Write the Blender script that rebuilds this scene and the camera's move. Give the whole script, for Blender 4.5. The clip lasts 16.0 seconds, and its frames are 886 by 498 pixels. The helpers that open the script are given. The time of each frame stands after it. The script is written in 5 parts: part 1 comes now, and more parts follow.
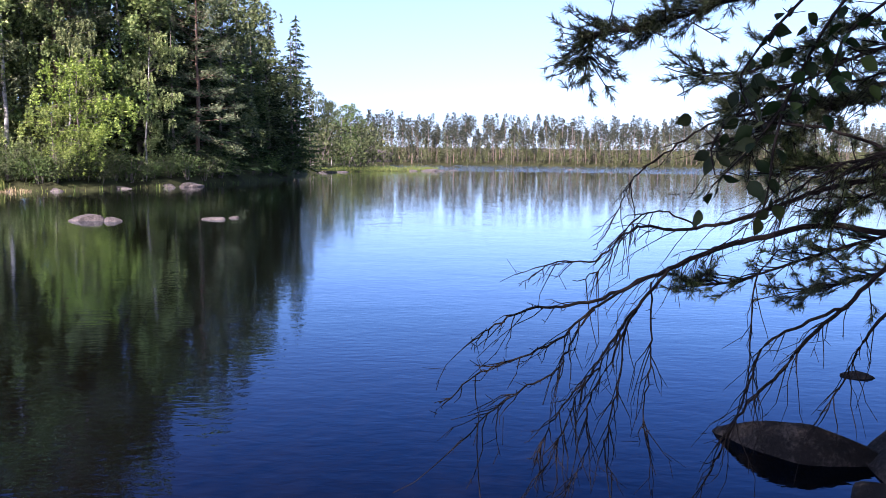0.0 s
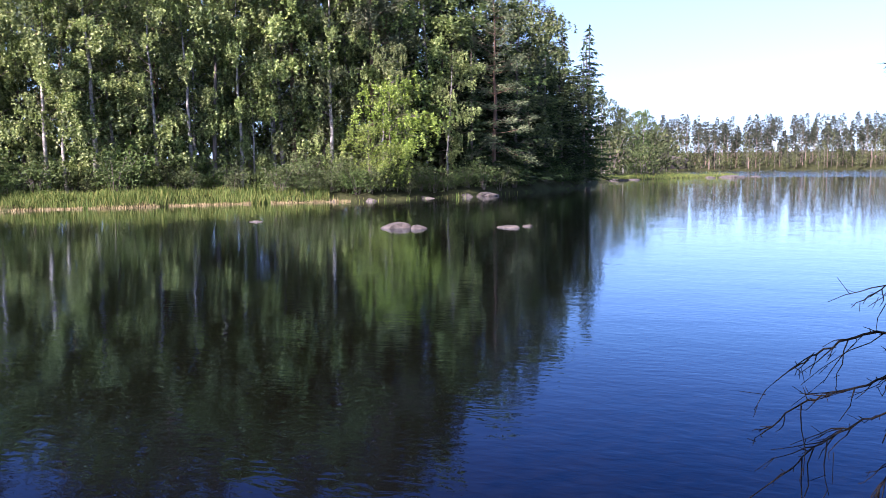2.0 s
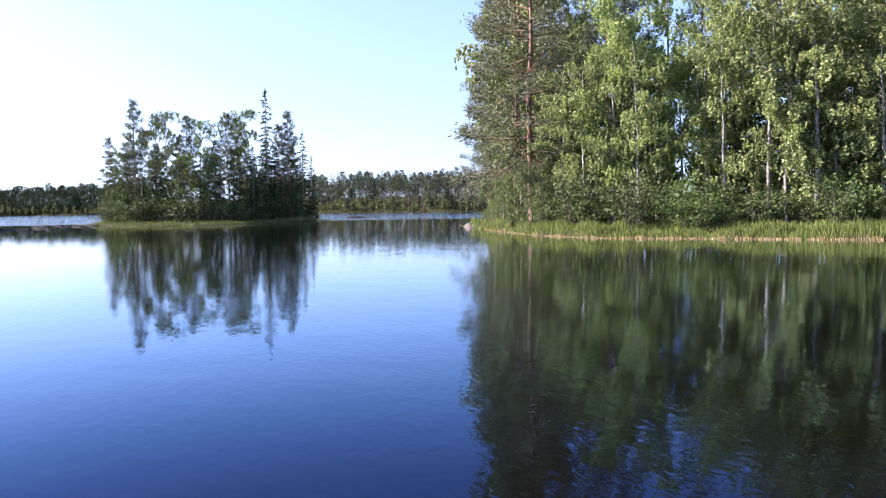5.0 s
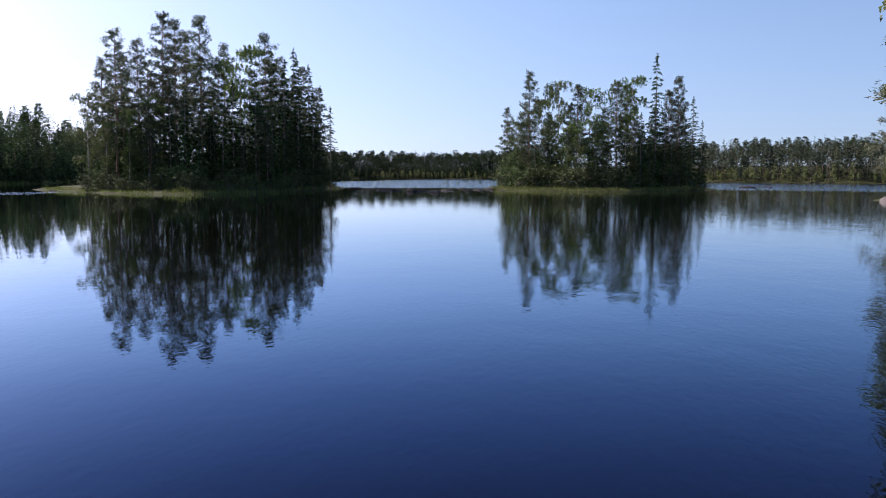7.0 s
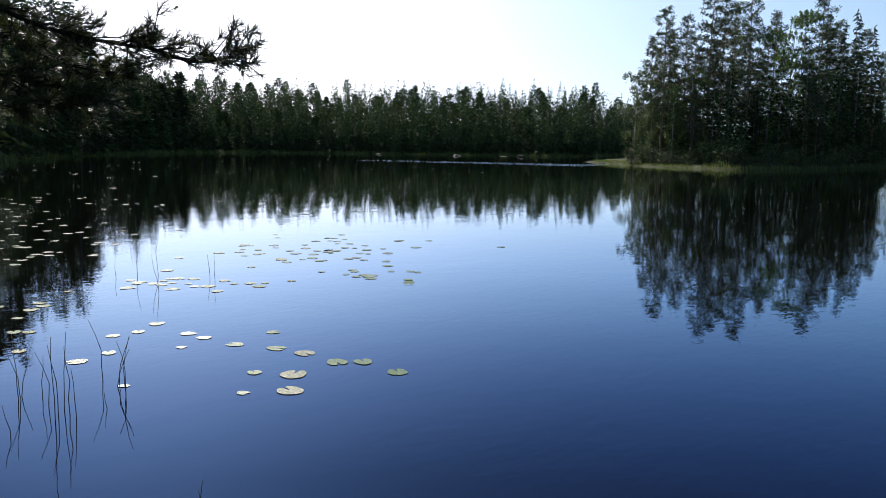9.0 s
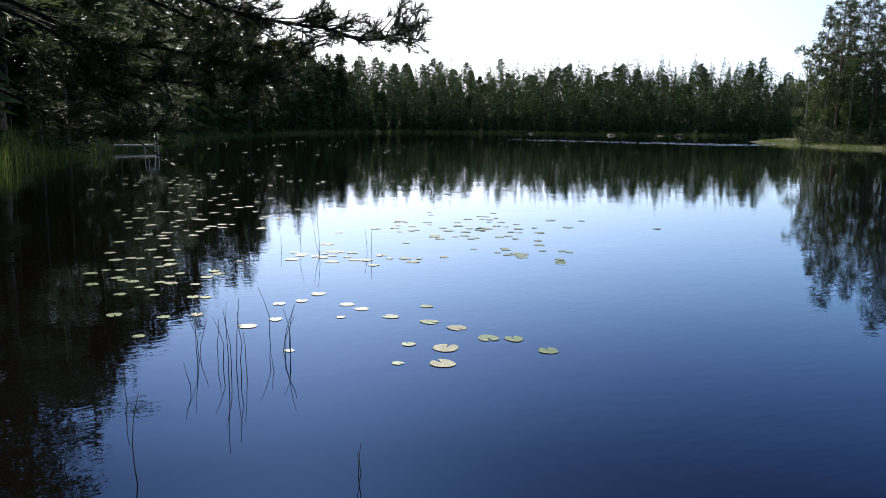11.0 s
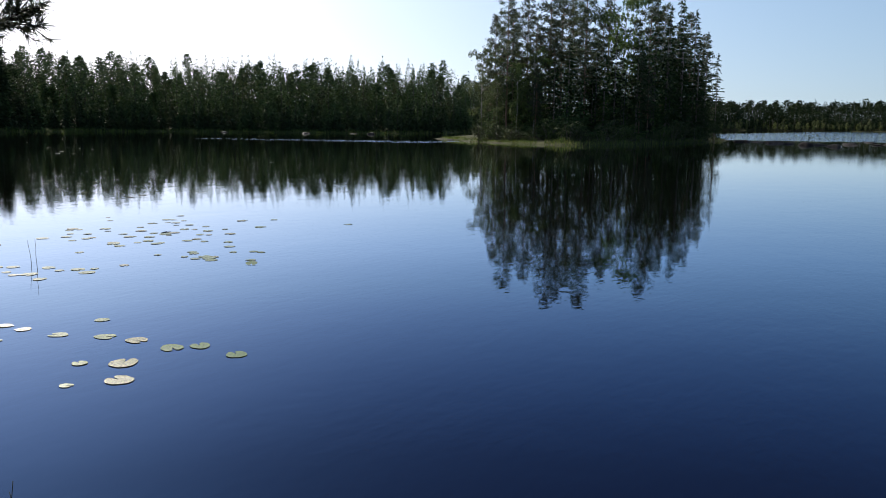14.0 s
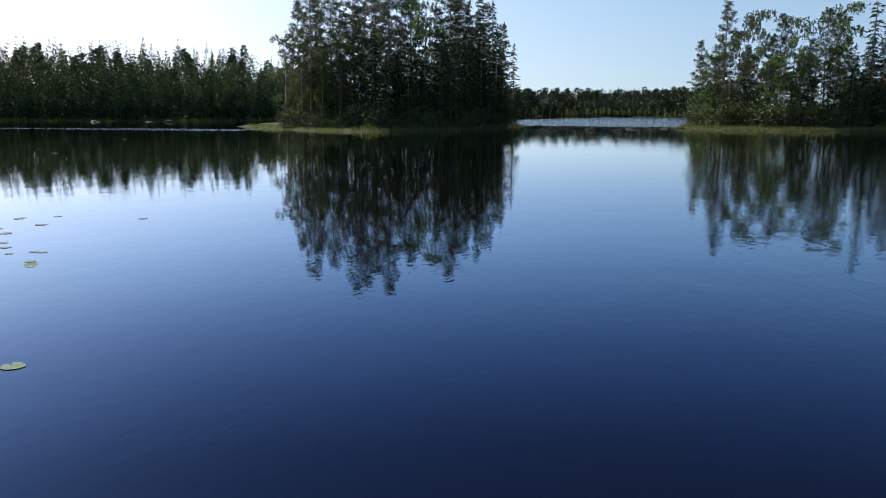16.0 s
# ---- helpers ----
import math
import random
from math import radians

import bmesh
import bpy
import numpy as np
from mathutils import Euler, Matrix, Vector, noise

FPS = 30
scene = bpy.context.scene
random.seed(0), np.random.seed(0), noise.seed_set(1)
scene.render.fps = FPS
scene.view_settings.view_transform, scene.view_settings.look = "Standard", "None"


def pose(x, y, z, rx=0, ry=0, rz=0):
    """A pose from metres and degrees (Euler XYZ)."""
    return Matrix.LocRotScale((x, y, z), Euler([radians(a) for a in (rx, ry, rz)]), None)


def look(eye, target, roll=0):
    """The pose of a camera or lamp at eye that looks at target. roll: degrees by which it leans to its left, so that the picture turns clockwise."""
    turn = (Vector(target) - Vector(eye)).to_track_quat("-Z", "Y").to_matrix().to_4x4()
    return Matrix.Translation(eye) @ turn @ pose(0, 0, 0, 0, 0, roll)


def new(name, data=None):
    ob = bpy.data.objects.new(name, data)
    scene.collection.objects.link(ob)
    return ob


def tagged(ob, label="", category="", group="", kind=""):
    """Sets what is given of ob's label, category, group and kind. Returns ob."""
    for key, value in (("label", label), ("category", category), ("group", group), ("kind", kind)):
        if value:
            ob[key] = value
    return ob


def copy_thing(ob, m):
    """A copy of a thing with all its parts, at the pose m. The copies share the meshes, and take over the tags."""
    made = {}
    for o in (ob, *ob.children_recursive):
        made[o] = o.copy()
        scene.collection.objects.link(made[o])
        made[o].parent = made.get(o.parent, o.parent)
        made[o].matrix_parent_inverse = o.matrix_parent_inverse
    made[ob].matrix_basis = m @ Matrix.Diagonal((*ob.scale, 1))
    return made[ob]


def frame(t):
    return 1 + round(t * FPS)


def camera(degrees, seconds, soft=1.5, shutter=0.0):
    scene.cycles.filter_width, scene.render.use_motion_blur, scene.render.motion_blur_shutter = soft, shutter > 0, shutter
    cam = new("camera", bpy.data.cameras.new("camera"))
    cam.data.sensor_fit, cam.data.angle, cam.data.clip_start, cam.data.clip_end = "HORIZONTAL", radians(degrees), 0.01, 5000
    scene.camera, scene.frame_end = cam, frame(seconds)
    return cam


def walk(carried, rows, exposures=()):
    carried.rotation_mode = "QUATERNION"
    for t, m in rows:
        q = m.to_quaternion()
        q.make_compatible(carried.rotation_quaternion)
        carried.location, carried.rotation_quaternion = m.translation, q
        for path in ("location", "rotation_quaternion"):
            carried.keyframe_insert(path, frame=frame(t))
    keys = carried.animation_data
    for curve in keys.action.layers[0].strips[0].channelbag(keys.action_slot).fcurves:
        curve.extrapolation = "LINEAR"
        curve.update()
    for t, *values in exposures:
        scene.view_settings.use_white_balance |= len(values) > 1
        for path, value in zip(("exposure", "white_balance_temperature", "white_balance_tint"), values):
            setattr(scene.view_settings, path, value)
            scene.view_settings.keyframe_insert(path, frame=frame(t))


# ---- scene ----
cam = camera(58.04, 16.0, soft=0.65)
PATH = [
    (0.00, -0.000, 0.000, 1.702, -1.26, -6.40, 0.60),
    (0.50, -0.037, 0.011, 1.700, 4.42, -6.52, 0.17),
    (1.00, -0.052, 0.022, 1.697, 8.63, -6.54, -0.00),
    (1.50, -0.075, 0.006, 1.697, 13.73, -6.14, -0.29),
    (2.00, -0.062, -0.001, 1.714, 19.38, -5.81, -0.59),
    (2.50, -0.073, 0.011, 1.699, 26.45, -5.27, -0.60),
    (3.00, -0.129, 0.068, 1.678, 38.33, -4.49, -1.20),
    (3.50, -0.164, 0.137, 1.686, 48.82, -3.76, -1.49),
    (4.00, -0.169, 0.143, 1.685, 55.54, -3.14, -1.38),
    (4.38, -0.176, 0.141, 1.685, 60.44, -2.85, -1.22),
    (4.77, -0.188, 0.129, 1.687, 64.98, -2.87, -0.94),
    (5.15, -0.205, 0.112, 1.688, 69.39, -3.10, -0.60),
    (5.53, -0.225, 0.097, 1.689, 73.91, -3.47, -0.28),
    (5.92, -0.248, 0.088, 1.686, 78.77, -3.86, -0.02),
    (6.30, -0.272, 0.091, 1.680, 84.20, -4.19, 0.09),
    (6.50, -0.286, 0.097, 1.675, 87.22, -4.34, 0.11),
    (7.00, -0.305, 0.139, 1.692, 94.82, -5.21, 0.28),
    (7.50, -0.302, 0.184, 1.710, 101.09, -6.43, 0.55),
    (8.00, -0.285, 0.183, 1.708, 109.36, -7.19, 0.60),
    (8.50, -0.296, 0.197, 1.716, 122.14, -7.29, 0.70),
    (9.00, -0.275, 0.227, 1.706, 131.98, -7.35, 0.69),
    (9.50, -0.270, 0.227, 1.697, 138.88, -8.02, 0.46),
    (9.70, -0.266, 0.223, 1.693, 140.92, -8.26, 0.50),
    (10.05, -0.258, 0.218, 1.689, 143.47, -8.60, 0.55),
    (10.40, -0.250, 0.216, 1.688, 144.27, -8.79, 0.57),
    (10.75, -0.245, 0.216, 1.689, 143.74, -8.88, 0.57),
    (11.10, -0.244, 0.216, 1.692, 142.31, -8.91, 0.55),
    (11.45, -0.251, 0.216, 1.694, 140.39, -8.92, 0.52),
    (11.80, -0.267, 0.214, 1.693, 138.42, -8.95, 0.49),
    (12.00, -0.280, 0.212, 1.692, 137.36, -8.99, 0.47),
    (12.50, -0.306, 0.220, 1.690, 134.17, -8.92, 0.37),
    (13.00, -0.326, 0.244, 1.697, 129.74, -8.87, 0.60),
    (13.50, -0.346, 0.258, 1.692, 125.74, -8.90, 0.67),
    (14.00, -0.357, 0.300, 1.686, 121.40, -8.83, 0.51),
    (14.50, -0.413, 0.290, 1.683, 116.87, -9.06, 0.65),
    (15.00, -0.431, 0.327, 1.695, 112.86, -9.51, 0.58),
    (15.50, -0.404, 0.349, 1.686, 109.81, -9.66, 0.43),
    (16.00, -0.396, 0.372, 1.697, 107.82, -9.66, 0.32),
]


def looking(x, y, z, yaw, pitch, roll):
    """The pose of an eye that looks yaw degrees to the left of +y and pitch degrees up."""
    a, b = radians(yaw), radians(pitch)
    ahead = Vector((-math.sin(a) * math.cos(b), math.cos(a) * math.cos(b), math.sin(b)))
    return look((x, y, z), Vector((x, y, z)) + ahead, roll)


EXPOSURES = [
    (0.0, 2.0, 5700, 37), (1.5, 2.06, 5650, 36), (3.0, 2.42, 5800, 37), (4.0, 2.46, 5800, 35), (6.4, 1.46, 5900, 33), (7.0, 1.19, 5850, 29),
    (8.0, 0.86, 5750, 18), (9.5, 0.98, 5850, 14), (12.5, 1.17, 6100, 14), (14.0, 0.8, 6000, 15), (14.7, 0.73, 5950, 15), (16.0, 1.0, 6000, 16),
]
walk(cam, [(t, looking(*row)) for t, *row in PATH], EXPOSURES)

# ---- world and sun ----
SUN_AZ, SUN_EL = 154.0, 34.0
world = bpy.data.worlds.new("world")
scene.world = world
world.use_nodes = True
wn = world.node_tree.nodes
sky = wn.new("ShaderNodeTexSky")
sky.sky_type = "NISHITA"
sky.sun_disc = False
sky.sun_elevation, sky.sun_rotation = radians(SUN_EL), radians(-SUN_AZ)
sky.air_density, sky.dust_density, sky.ozone_density = 1.0, 1.55, 1.6
# the haze near the horizon is thin: the sky pales more slowly towards it
place, bend = wn.new("ShaderNodeTexCoord"), wn.new("ShaderNodeVectorMath")
bend.operation = "MULTIPLY_ADD"
bend.inputs[1].default_value, bend.inputs[2].default_value = (1.0, 1.0, 0.85), (0.0, 0.0, 0.075)
world.node_tree.links.new(place.outputs["Generated"], bend.inputs[0])
world.node_tree.links.new(bend.outputs[0], sky.inputs[0])
deep = wn.new("ShaderNodeHueSaturation")
deep.inputs["Saturation"].default_value = 1.0
deep.inputs["Hue"].default_value = 0.487
wn["Background"].inputs["Strength"].default_value = 0.07
world.node_tree.links.new(sky.outputs[0], deep.inputs["Color"])
world.node_tree.links.new(deep.outputs[0], wn["Background"].inputs["Color"])


def polar(az, d, z=0.0):
    """A place d metres out from the shore, az degrees to the left of +y."""
    return Vector((-math.sin(radians(az)) * d, math.cos(radians(az)) * d, z))


sun = new("sun", bpy.data.lights.new("sun", "SUN"))
sun.data.energy, sun.data.angle, sun.data.color = 5.0, radians(0.5), (1.0, 0.9, 0.72)
sun.matrix_world = look(polar(SUN_AZ, 100 * math.cos(radians(SUN_EL)), 100 * math.sin(radians(SUN_EL))), (0, 0, 0))


# ---- materials ----
def material(name):
    mat = bpy.data.materials.new(name)
    mat.use_nodes = True
    tree = mat.node_tree
    return mat, tree, tree.nodes["Principled BSDF"]


def node(tree, kind, **settings):
    n = tree.nodes.new(kind)
    for key, value in settings.items():
        if key in n.inputs:
            n.inputs[key].default_value = value
    return n


def ramp(tree, source, stops):
    r = tree.nodes.new("ShaderNodeValToRGB")
    els = r.color_ramp.elements
    while len(els) < len(stops):
        els.new(0.5)
    for e, (at, colour) in zip(els, stops):
        e.position, e.color = at, (*colour, 1)
    tree.links.new(source, r.inputs[0])
    return r.outputs[0]


def leafy(name, dark, mid, light, rough=0.55, through_part=0.42, glow=(1.12, 1.18, 0.75), shine=0.35):
    """Leaves or needles: colour varies from leaf to leaf and from tree to tree, and some light passes through."""
    mat, tree, bsdf = material(name)
    geo, info = node(tree, "ShaderNodeNewGeometry"), node(tree, "ShaderNodeObjectInfo")
    colour = ramp(tree, geo.outputs["Random Per Island"], [(0.0, dark), (0.55, mid), (1.0, light)])
    hue = tree.nodes.new("ShaderNodeHueSaturation")
    tree.links.new(colour, hue.inputs["Color"])
    for which, low, high in (("Hue", 0.485, 0.512), ("Value", 0.75, 1.25), ("Saturation", 0.85, 1.1)):
        m = node(tree, "ShaderNodeMapRange", **{"To Min": low, "To Max": high})
        tree.links.new(info.outputs["Random"], m.inputs["Value"])
        tree.links.new(m.outputs[0], hue.inputs[which])
    tree.links.new(hue.outputs[0], bsdf.inputs["Base Color"])
    bsdf.inputs["Roughness"].default_value = rough
    bsdf.inputs["Specular IOR Level"].default_value = shine
    trans = tree.nodes.new("ShaderNodeBsdfTranslucent")
    tint = tree.nodes.new("ShaderNodeMix")
    tint.data_type, tint.blend_type = "RGBA", "MULTIPLY"
    tint.inputs[0].default_value = 1.0
    tree.links.new(hue.outputs[0], tint.inputs[6])
    tint.inputs[7].default_value = (*glow, 1)
    tree.links.new(tint.outputs[2], trans.inputs["Color"])
    mix = node(tree, "ShaderNodeMixShader", Fac=through_part)
    tree.links.new(bsdf.outputs[0], mix.inputs[1])
    tree.links.new(trans.outputs[0], mix.inputs[2])
    tree.links.new(mix.outputs[0], tree.nodes["Material Output"].inputs["Surface"])
    return mat


def rough_stuff(name, stops, scale, detail=6.0, rough=0.9, bump=0.3, stretch=(1, 1, 1), depth=0.02, shine=0.4):
    """A rough surface whose colour and relief follow noise at two scales."""
    mat, tree, bsdf = material(name)
    co = node(tree, "ShaderNodeTexCoord")
    mp = node(tree, "ShaderNodeMapping")
    mp.inputs["Scale"].default_value = stretch
    tree.links.new(co.outputs["Object"], mp.inputs[0])
    big = node(tree, "ShaderNodeTexNoise", Scale=scale, Detail=detail, Roughness=0.65)
    fine = node(tree, "ShaderNodeTexNoise", Scale=scale * 9, Detail=4.0, Roughness=0.7)
    for n in (big, fine):
        tree.links.new(mp.outputs[0], n.inputs["Vector"])
    mix = tree.nodes.new("ShaderNodeMath")
    mix.operation = "MULTIPLY_ADD"
    tree.links.new(fine.outputs[0], mix.inputs[0])
    mix.inputs[1].default_value = 0.45
    half = tree.nodes.new("ShaderNodeMath")
    half.operation = "MULTIPLY"
    tree.links.new(big.outputs[0], half.inputs[0])
    half.inputs[1].default_value = 0.6
    tree.links.new(half.outputs[0], mix.inputs[2])
    tree.links.new(ramp(tree, mix.outputs[0], stops), bsdf.inputs["Base Color"])
    b = node(tree, "ShaderNodeBump", Strength=bump, Distance=depth)
    tree.links.new(mix.outputs[0], b.inputs["Height"])
    tree.links.new(b.outputs[0], bsdf.inputs["Normal"])
    bsdf.inputs["Roughness"].default_value = rough
    bsdf.inputs["Specular IOR Level"].default_value = shine
    return mat


BIRCH_LEAF = leafy("birch_leaf", (0.07, 0.1, 0.034), (0.185, 0.235, 0.078), (0.36, 0.4, 0.15), 0.5, 0.32, (1.12, 1.18, 0.8), 0.3)
ALDER_LEAF = leafy("alder_leaf", (0.035, 0.055, 0.02), (0.072, 0.102, 0.035), (0.125, 0.158, 0.06), 0.6, 0.33, shine=0.12)
SHRUB_LEAF = leafy("shrub_leaf", (0.035, 0.056, 0.02), (0.088, 0.122, 0.042), (0.2, 0.24, 0.085), 0.5, 0.3, (1.1, 1.15, 0.8), 0.25)
FAR_NEEDLE = leafy("far_needle", (0.022, 0.031, 0.02), (0.05, 0.063, 0.04), (0.1, 0.112, 0.07), 0.7, 0.15, shine=0.1)
THICKET_LEAF = leafy("thicket_leaf", (0.045, 0.055, 0.024), (0.085, 0.1, 0.042), (0.14, 0.15, 0.065), 0.6, 0.35, shine=0.12)
# pine needles darkened for the backlit islands: that shade is in the colour
BACKLIT_PINE = leafy("backlit_pine_needle", (0.02, 0.029, 0.015), (0.05, 0.064, 0.033), (0.112, 0.128, 0.066), 0.65, 0.15, shine=0.15)
# needle and leaf tones with the far shore's shade mixed into them
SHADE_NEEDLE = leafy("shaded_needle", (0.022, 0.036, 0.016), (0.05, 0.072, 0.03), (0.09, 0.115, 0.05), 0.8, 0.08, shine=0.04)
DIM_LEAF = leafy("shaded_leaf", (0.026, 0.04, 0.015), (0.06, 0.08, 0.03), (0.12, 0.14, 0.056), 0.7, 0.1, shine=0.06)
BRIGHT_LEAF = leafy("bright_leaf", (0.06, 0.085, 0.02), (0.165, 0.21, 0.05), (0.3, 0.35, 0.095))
PINE_NEEDLE = leafy("pine_needle", (0.045, 0.06, 0.034), (0.105, 0.125, 0.07), (0.2, 0.215, 0.125), 0.65, 0.2, shine=0.15)
SPRUCE_NEEDLE = leafy("spruce_needle", (0.014, 0.026, 0.011), (0.028, 0.047, 0.018), (0.048, 0.072, 0.028), 0.8, 0.08, shine=0.04)
STRAW = leafy("dead_grass", (0.12, 0.09, 0.045), (0.3, 0.24, 0.12), (0.45, 0.36, 0.2), 0.8, 0.2, (1, 1, 0.9), 0.1)
GRASS_BLADE = leafy("grass_blade", (0.04, 0.065, 0.018), (0.09, 0.125, 0.032), (0.2, 0.19, 0.065), 0.7, 0.2, shine=0.1)
PINE_BARK = rough_stuff("pine_bark", [(0.3, (0.05, 0.034, 0.027)), (0.5, (0.13, 0.08, 0.055)), (0.7, (0.25, 0.15, 0.095))], 2.0, stretch=(3, 3, 0.6))
# dark bark patches, and a white lowered to hold the shade of the leaves
BIRCH_BARK = rough_stuff("birch_bark", [(0.4, (0.03, 0.028, 0.025)), (0.5, (0.2, 0.185, 0.165)), (0.72, (0.5, 0.47, 0.43))], 1.6, stretch=(1, 1, 3))
GREY_BARK = rough_stuff("grey_bark", [(0.3, (0.04, 0.035, 0.03)), (0.55, (0.12, 0.1, 0.085)), (0.75, (0.22, 0.19, 0.16))], 3.0, stretch=(3, 3, 0.7))
PALE_BARK = rough_stuff("pale_pine_bark", [(0.3, (0.08, 0.055, 0.042)), (0.5, (0.17, 0.12, 0.095)), (0.7, (0.28, 0.2, 0.16))], 2.0, stretch=(3, 3, 0.6))
# grey bark darkened so that trunks sink into the painted forest shade
SHADE_BARK = rough_stuff("shaded_spruce_bark", [(0.3, (0.015, 0.012, 0.01)), (0.55, (0.04, 0.034, 0.03)), (0.75, (0.08, 0.07, 0.06))], 3.0, stretch=(3, 3, 0.7))
ROCK = rough_stuff("granite", [(0.34, (0.012, 0.011, 0.01)), (0.5, (0.05, 0.042, 0.038)), (0.68, (0.15, 0.125, 0.11))], 3.2, bump=1.0, depth=0.05)
# darker copy of the granite, with the shade of the shores in its colour
DIMMED_ROCK = rough_stuff("dimmed_granite", [(0.3, (0.007, 0.007, 0.007)), (0.52, (0.014, 0.013, 0.013)), (0.72, (0.07, 0.063, 0.058))], 5.0, bump=1.0, depth=0.05, shine=0.12)
SOIL = rough_stuff("forest_floor", [(0.3, (0.012, 0.012, 0.007)), (0.5, (0.03, 0.032, 0.014)), (0.7, (0.06, 0.07, 0.024))], 0.8, bump=0.6, shine=0.05)


def water_material():
    """Dark lake water with small ripples, calm near the shore and ruffled by the breeze farther out."""
    mat, tree, bsdf = material("lake_water")
    co = node(tree, "ShaderNodeTexCoord")
    heights = []
    for scale, turn, stretch, detail in ((6.0, 20, (1.0, 2.0, 1.0), 2.0), (2.2, -14, (1.0, 1.6, 1.0), 2.0), (0.6, 35, (1.0, 1.5, 1.0), 1.0)):
        mp = node(tree, "ShaderNodeMapping")
        mp.inputs["Rotation"].default_value = (0, 0, radians(turn))
        mp.inputs["Scale"].default_value = stretch
        tree.links.new(co.outputs["Object"], mp.inputs[0])
        n = node(tree, "ShaderNodeTexNoise", Scale=scale, Detail=detail, Roughness=0.5, Distortion=0.4)
        tree.links.new(mp.outputs[0], n.inputs["Vector"])
        heights.append(n.outputs[0])
    split = tree.nodes.new("ShaderNodeSeparateXYZ")
    tree.links.new(co.outputs["Object"], split.inputs[0])

    def math_node(kind, first, second):
        m = tree.nodes.new("ShaderNodeMath")
        m.operation, m.use_clamp = kind, False
        for slot, value in ((0, first), (1, second)):
            if isinstance(value, (int, float)):
                m.inputs[slot].default_value = value
            else:
                tree.links.new(value, m.inputs[slot])
        return m.outputs[0]

    def between(value, a, b, low=0.0, high=1.0):
        m = node(tree, "ShaderNodeMapRange", **{"From Min": a, "From Max": b, "To Min": low, "To Max": high})
        tree.links.new(value, m.inputs["Value"])
        return m.outputs[0]

    # the bay to the north is a little ruffled, the sheltered side is calm
    breeze = between(split.outputs["Y"], -4.0, 5.0, 0.9, 2.2)
    b1 = node(tree, "ShaderNodeBump", Distance=0.0007)
    b2 = node(tree, "ShaderNodeBump", Distance=0.0009)
    b4 = node(tree, "ShaderNodeBump", Distance=0.0022)
    for bump, h in ((b1, heights[0]), (b2, heights[1]), (b4, heights[2])):
        tree.links.new(h, bump.inputs["Height"])
        tree.links.new(breeze, bump.inputs["Strength"])
    # open water beyond the islands, and one wind streak before the shaded shore, are rough
    far = node(tree, "ShaderNodeVectorMath")
    far.operation = "LENGTH"
    tree.links.new(co.outputs["Object"], far.inputs[0])
    open_water = between(far.outputs["Value"], 112.0, 122.0)
    open_water = math_node("MULTIPLY", open_water, between(split.outputs["Y"], -50.0, -44.0))
    a, c = polar(138, 92), polar(121.0, 79.5)
    way = (c - a).normalized()
    nx, ny = -way.y, way.x
    across = math_node("ADD", math_node("MULTIPLY", split.outputs["X"], nx), math_node("MULTIPLY", split.outputs["Y"], ny))
    across = math_node("ABSOLUTE", math_node("SUBTRACT", across, a.x * nx + a.y * ny), 0.0)
    along = math_node("ADD", math_node("MULTIPLY", split.outputs["X"], way.x), math_node("MULTIPLY", split.outputs["Y"], way.y))
    along = math_node("SUBTRACT", along, a.x * way.x + a.y * way.y)
    width = between(along, 0.0, (c - a).length, 0.8, 5.0)
    streak = math_node("MULTIPLY", math_node("LESS_THAN", across, width), math_node("MULTIPLY", math_node("GREATER_THAN", along, 0.0), math_node("LESS_THAN", along, (c - a).length)))
    chop = node(tree, "ShaderNodeTexNoise", Scale=1.1, Detail=3.0, Roughness=0.6)
    tree.links.new(co.outputs["Object"], chop.inputs["Vector"])
    b3 = node(tree, "ShaderNodeBump", Distance=0.11)
    tree.links.new(chop.outputs[0], b3.inputs["Height"])
    tree.links.new(math_node("MAXIMUM", open_water, streak), b3.inputs["Strength"])
    tree.links.new(b3.outputs[0], b4.inputs["Normal"])
    tree.links.new(b4.outputs[0], b2.inputs["Normal"])
    tree.links.new(b2.outputs[0], b1.inputs["Normal"])
    fres = node(tree, "ShaderNodeFresnel", IOR=1.33)
    tree.links.new(b1.outputs[0], fres.inputs["Normal"])
    gloss = node(tree, "ShaderNodeBsdfGlossy", Roughness=0.01)
    tree.links.new(b1.outputs[0], gloss.inputs["Normal"])
    # steep reflections are tinted blue, standing in for the deeper blue of high sky
    tree.links.new(ramp(tree, fres.outputs[0], [(0.05, (0.14, 0.38, 1.0)), (0.3, (0.5, 0.71, 1.0)), (0.75, (0.95, 0.98, 1.0))]), gloss.inputs["Color"])
    lift = ramp(tree, fres.outputs[0], [(0.02, (0.012,) * 3), (0.1, (0.074,) * 3), (0.2, (0.218,) * 3), (0.4, (0.54,) * 3), (0.75, (0.9,) * 3)])
    bsdf.inputs["Base Color"].default_value = (0.0022, 0.0018, 0.001, 1)
    bsdf.inputs["Roughness"].default_value = 1.0
    bsdf.inputs["Specular IOR Level"].default_value = 0.0
    mix = tree.nodes.new("ShaderNodeMixShader")
    tree.links.new(lift, mix.inputs[0])
    tree.links.new(bsdf.outputs[0], mix.inputs[1])
    tree.links.new(gloss.outputs[0], mix.inputs[2])
    tree.links.new(mix.outputs[0], tree.nodes["Material Output"].inputs["Surface"])
    return mat


WATER = water_material()


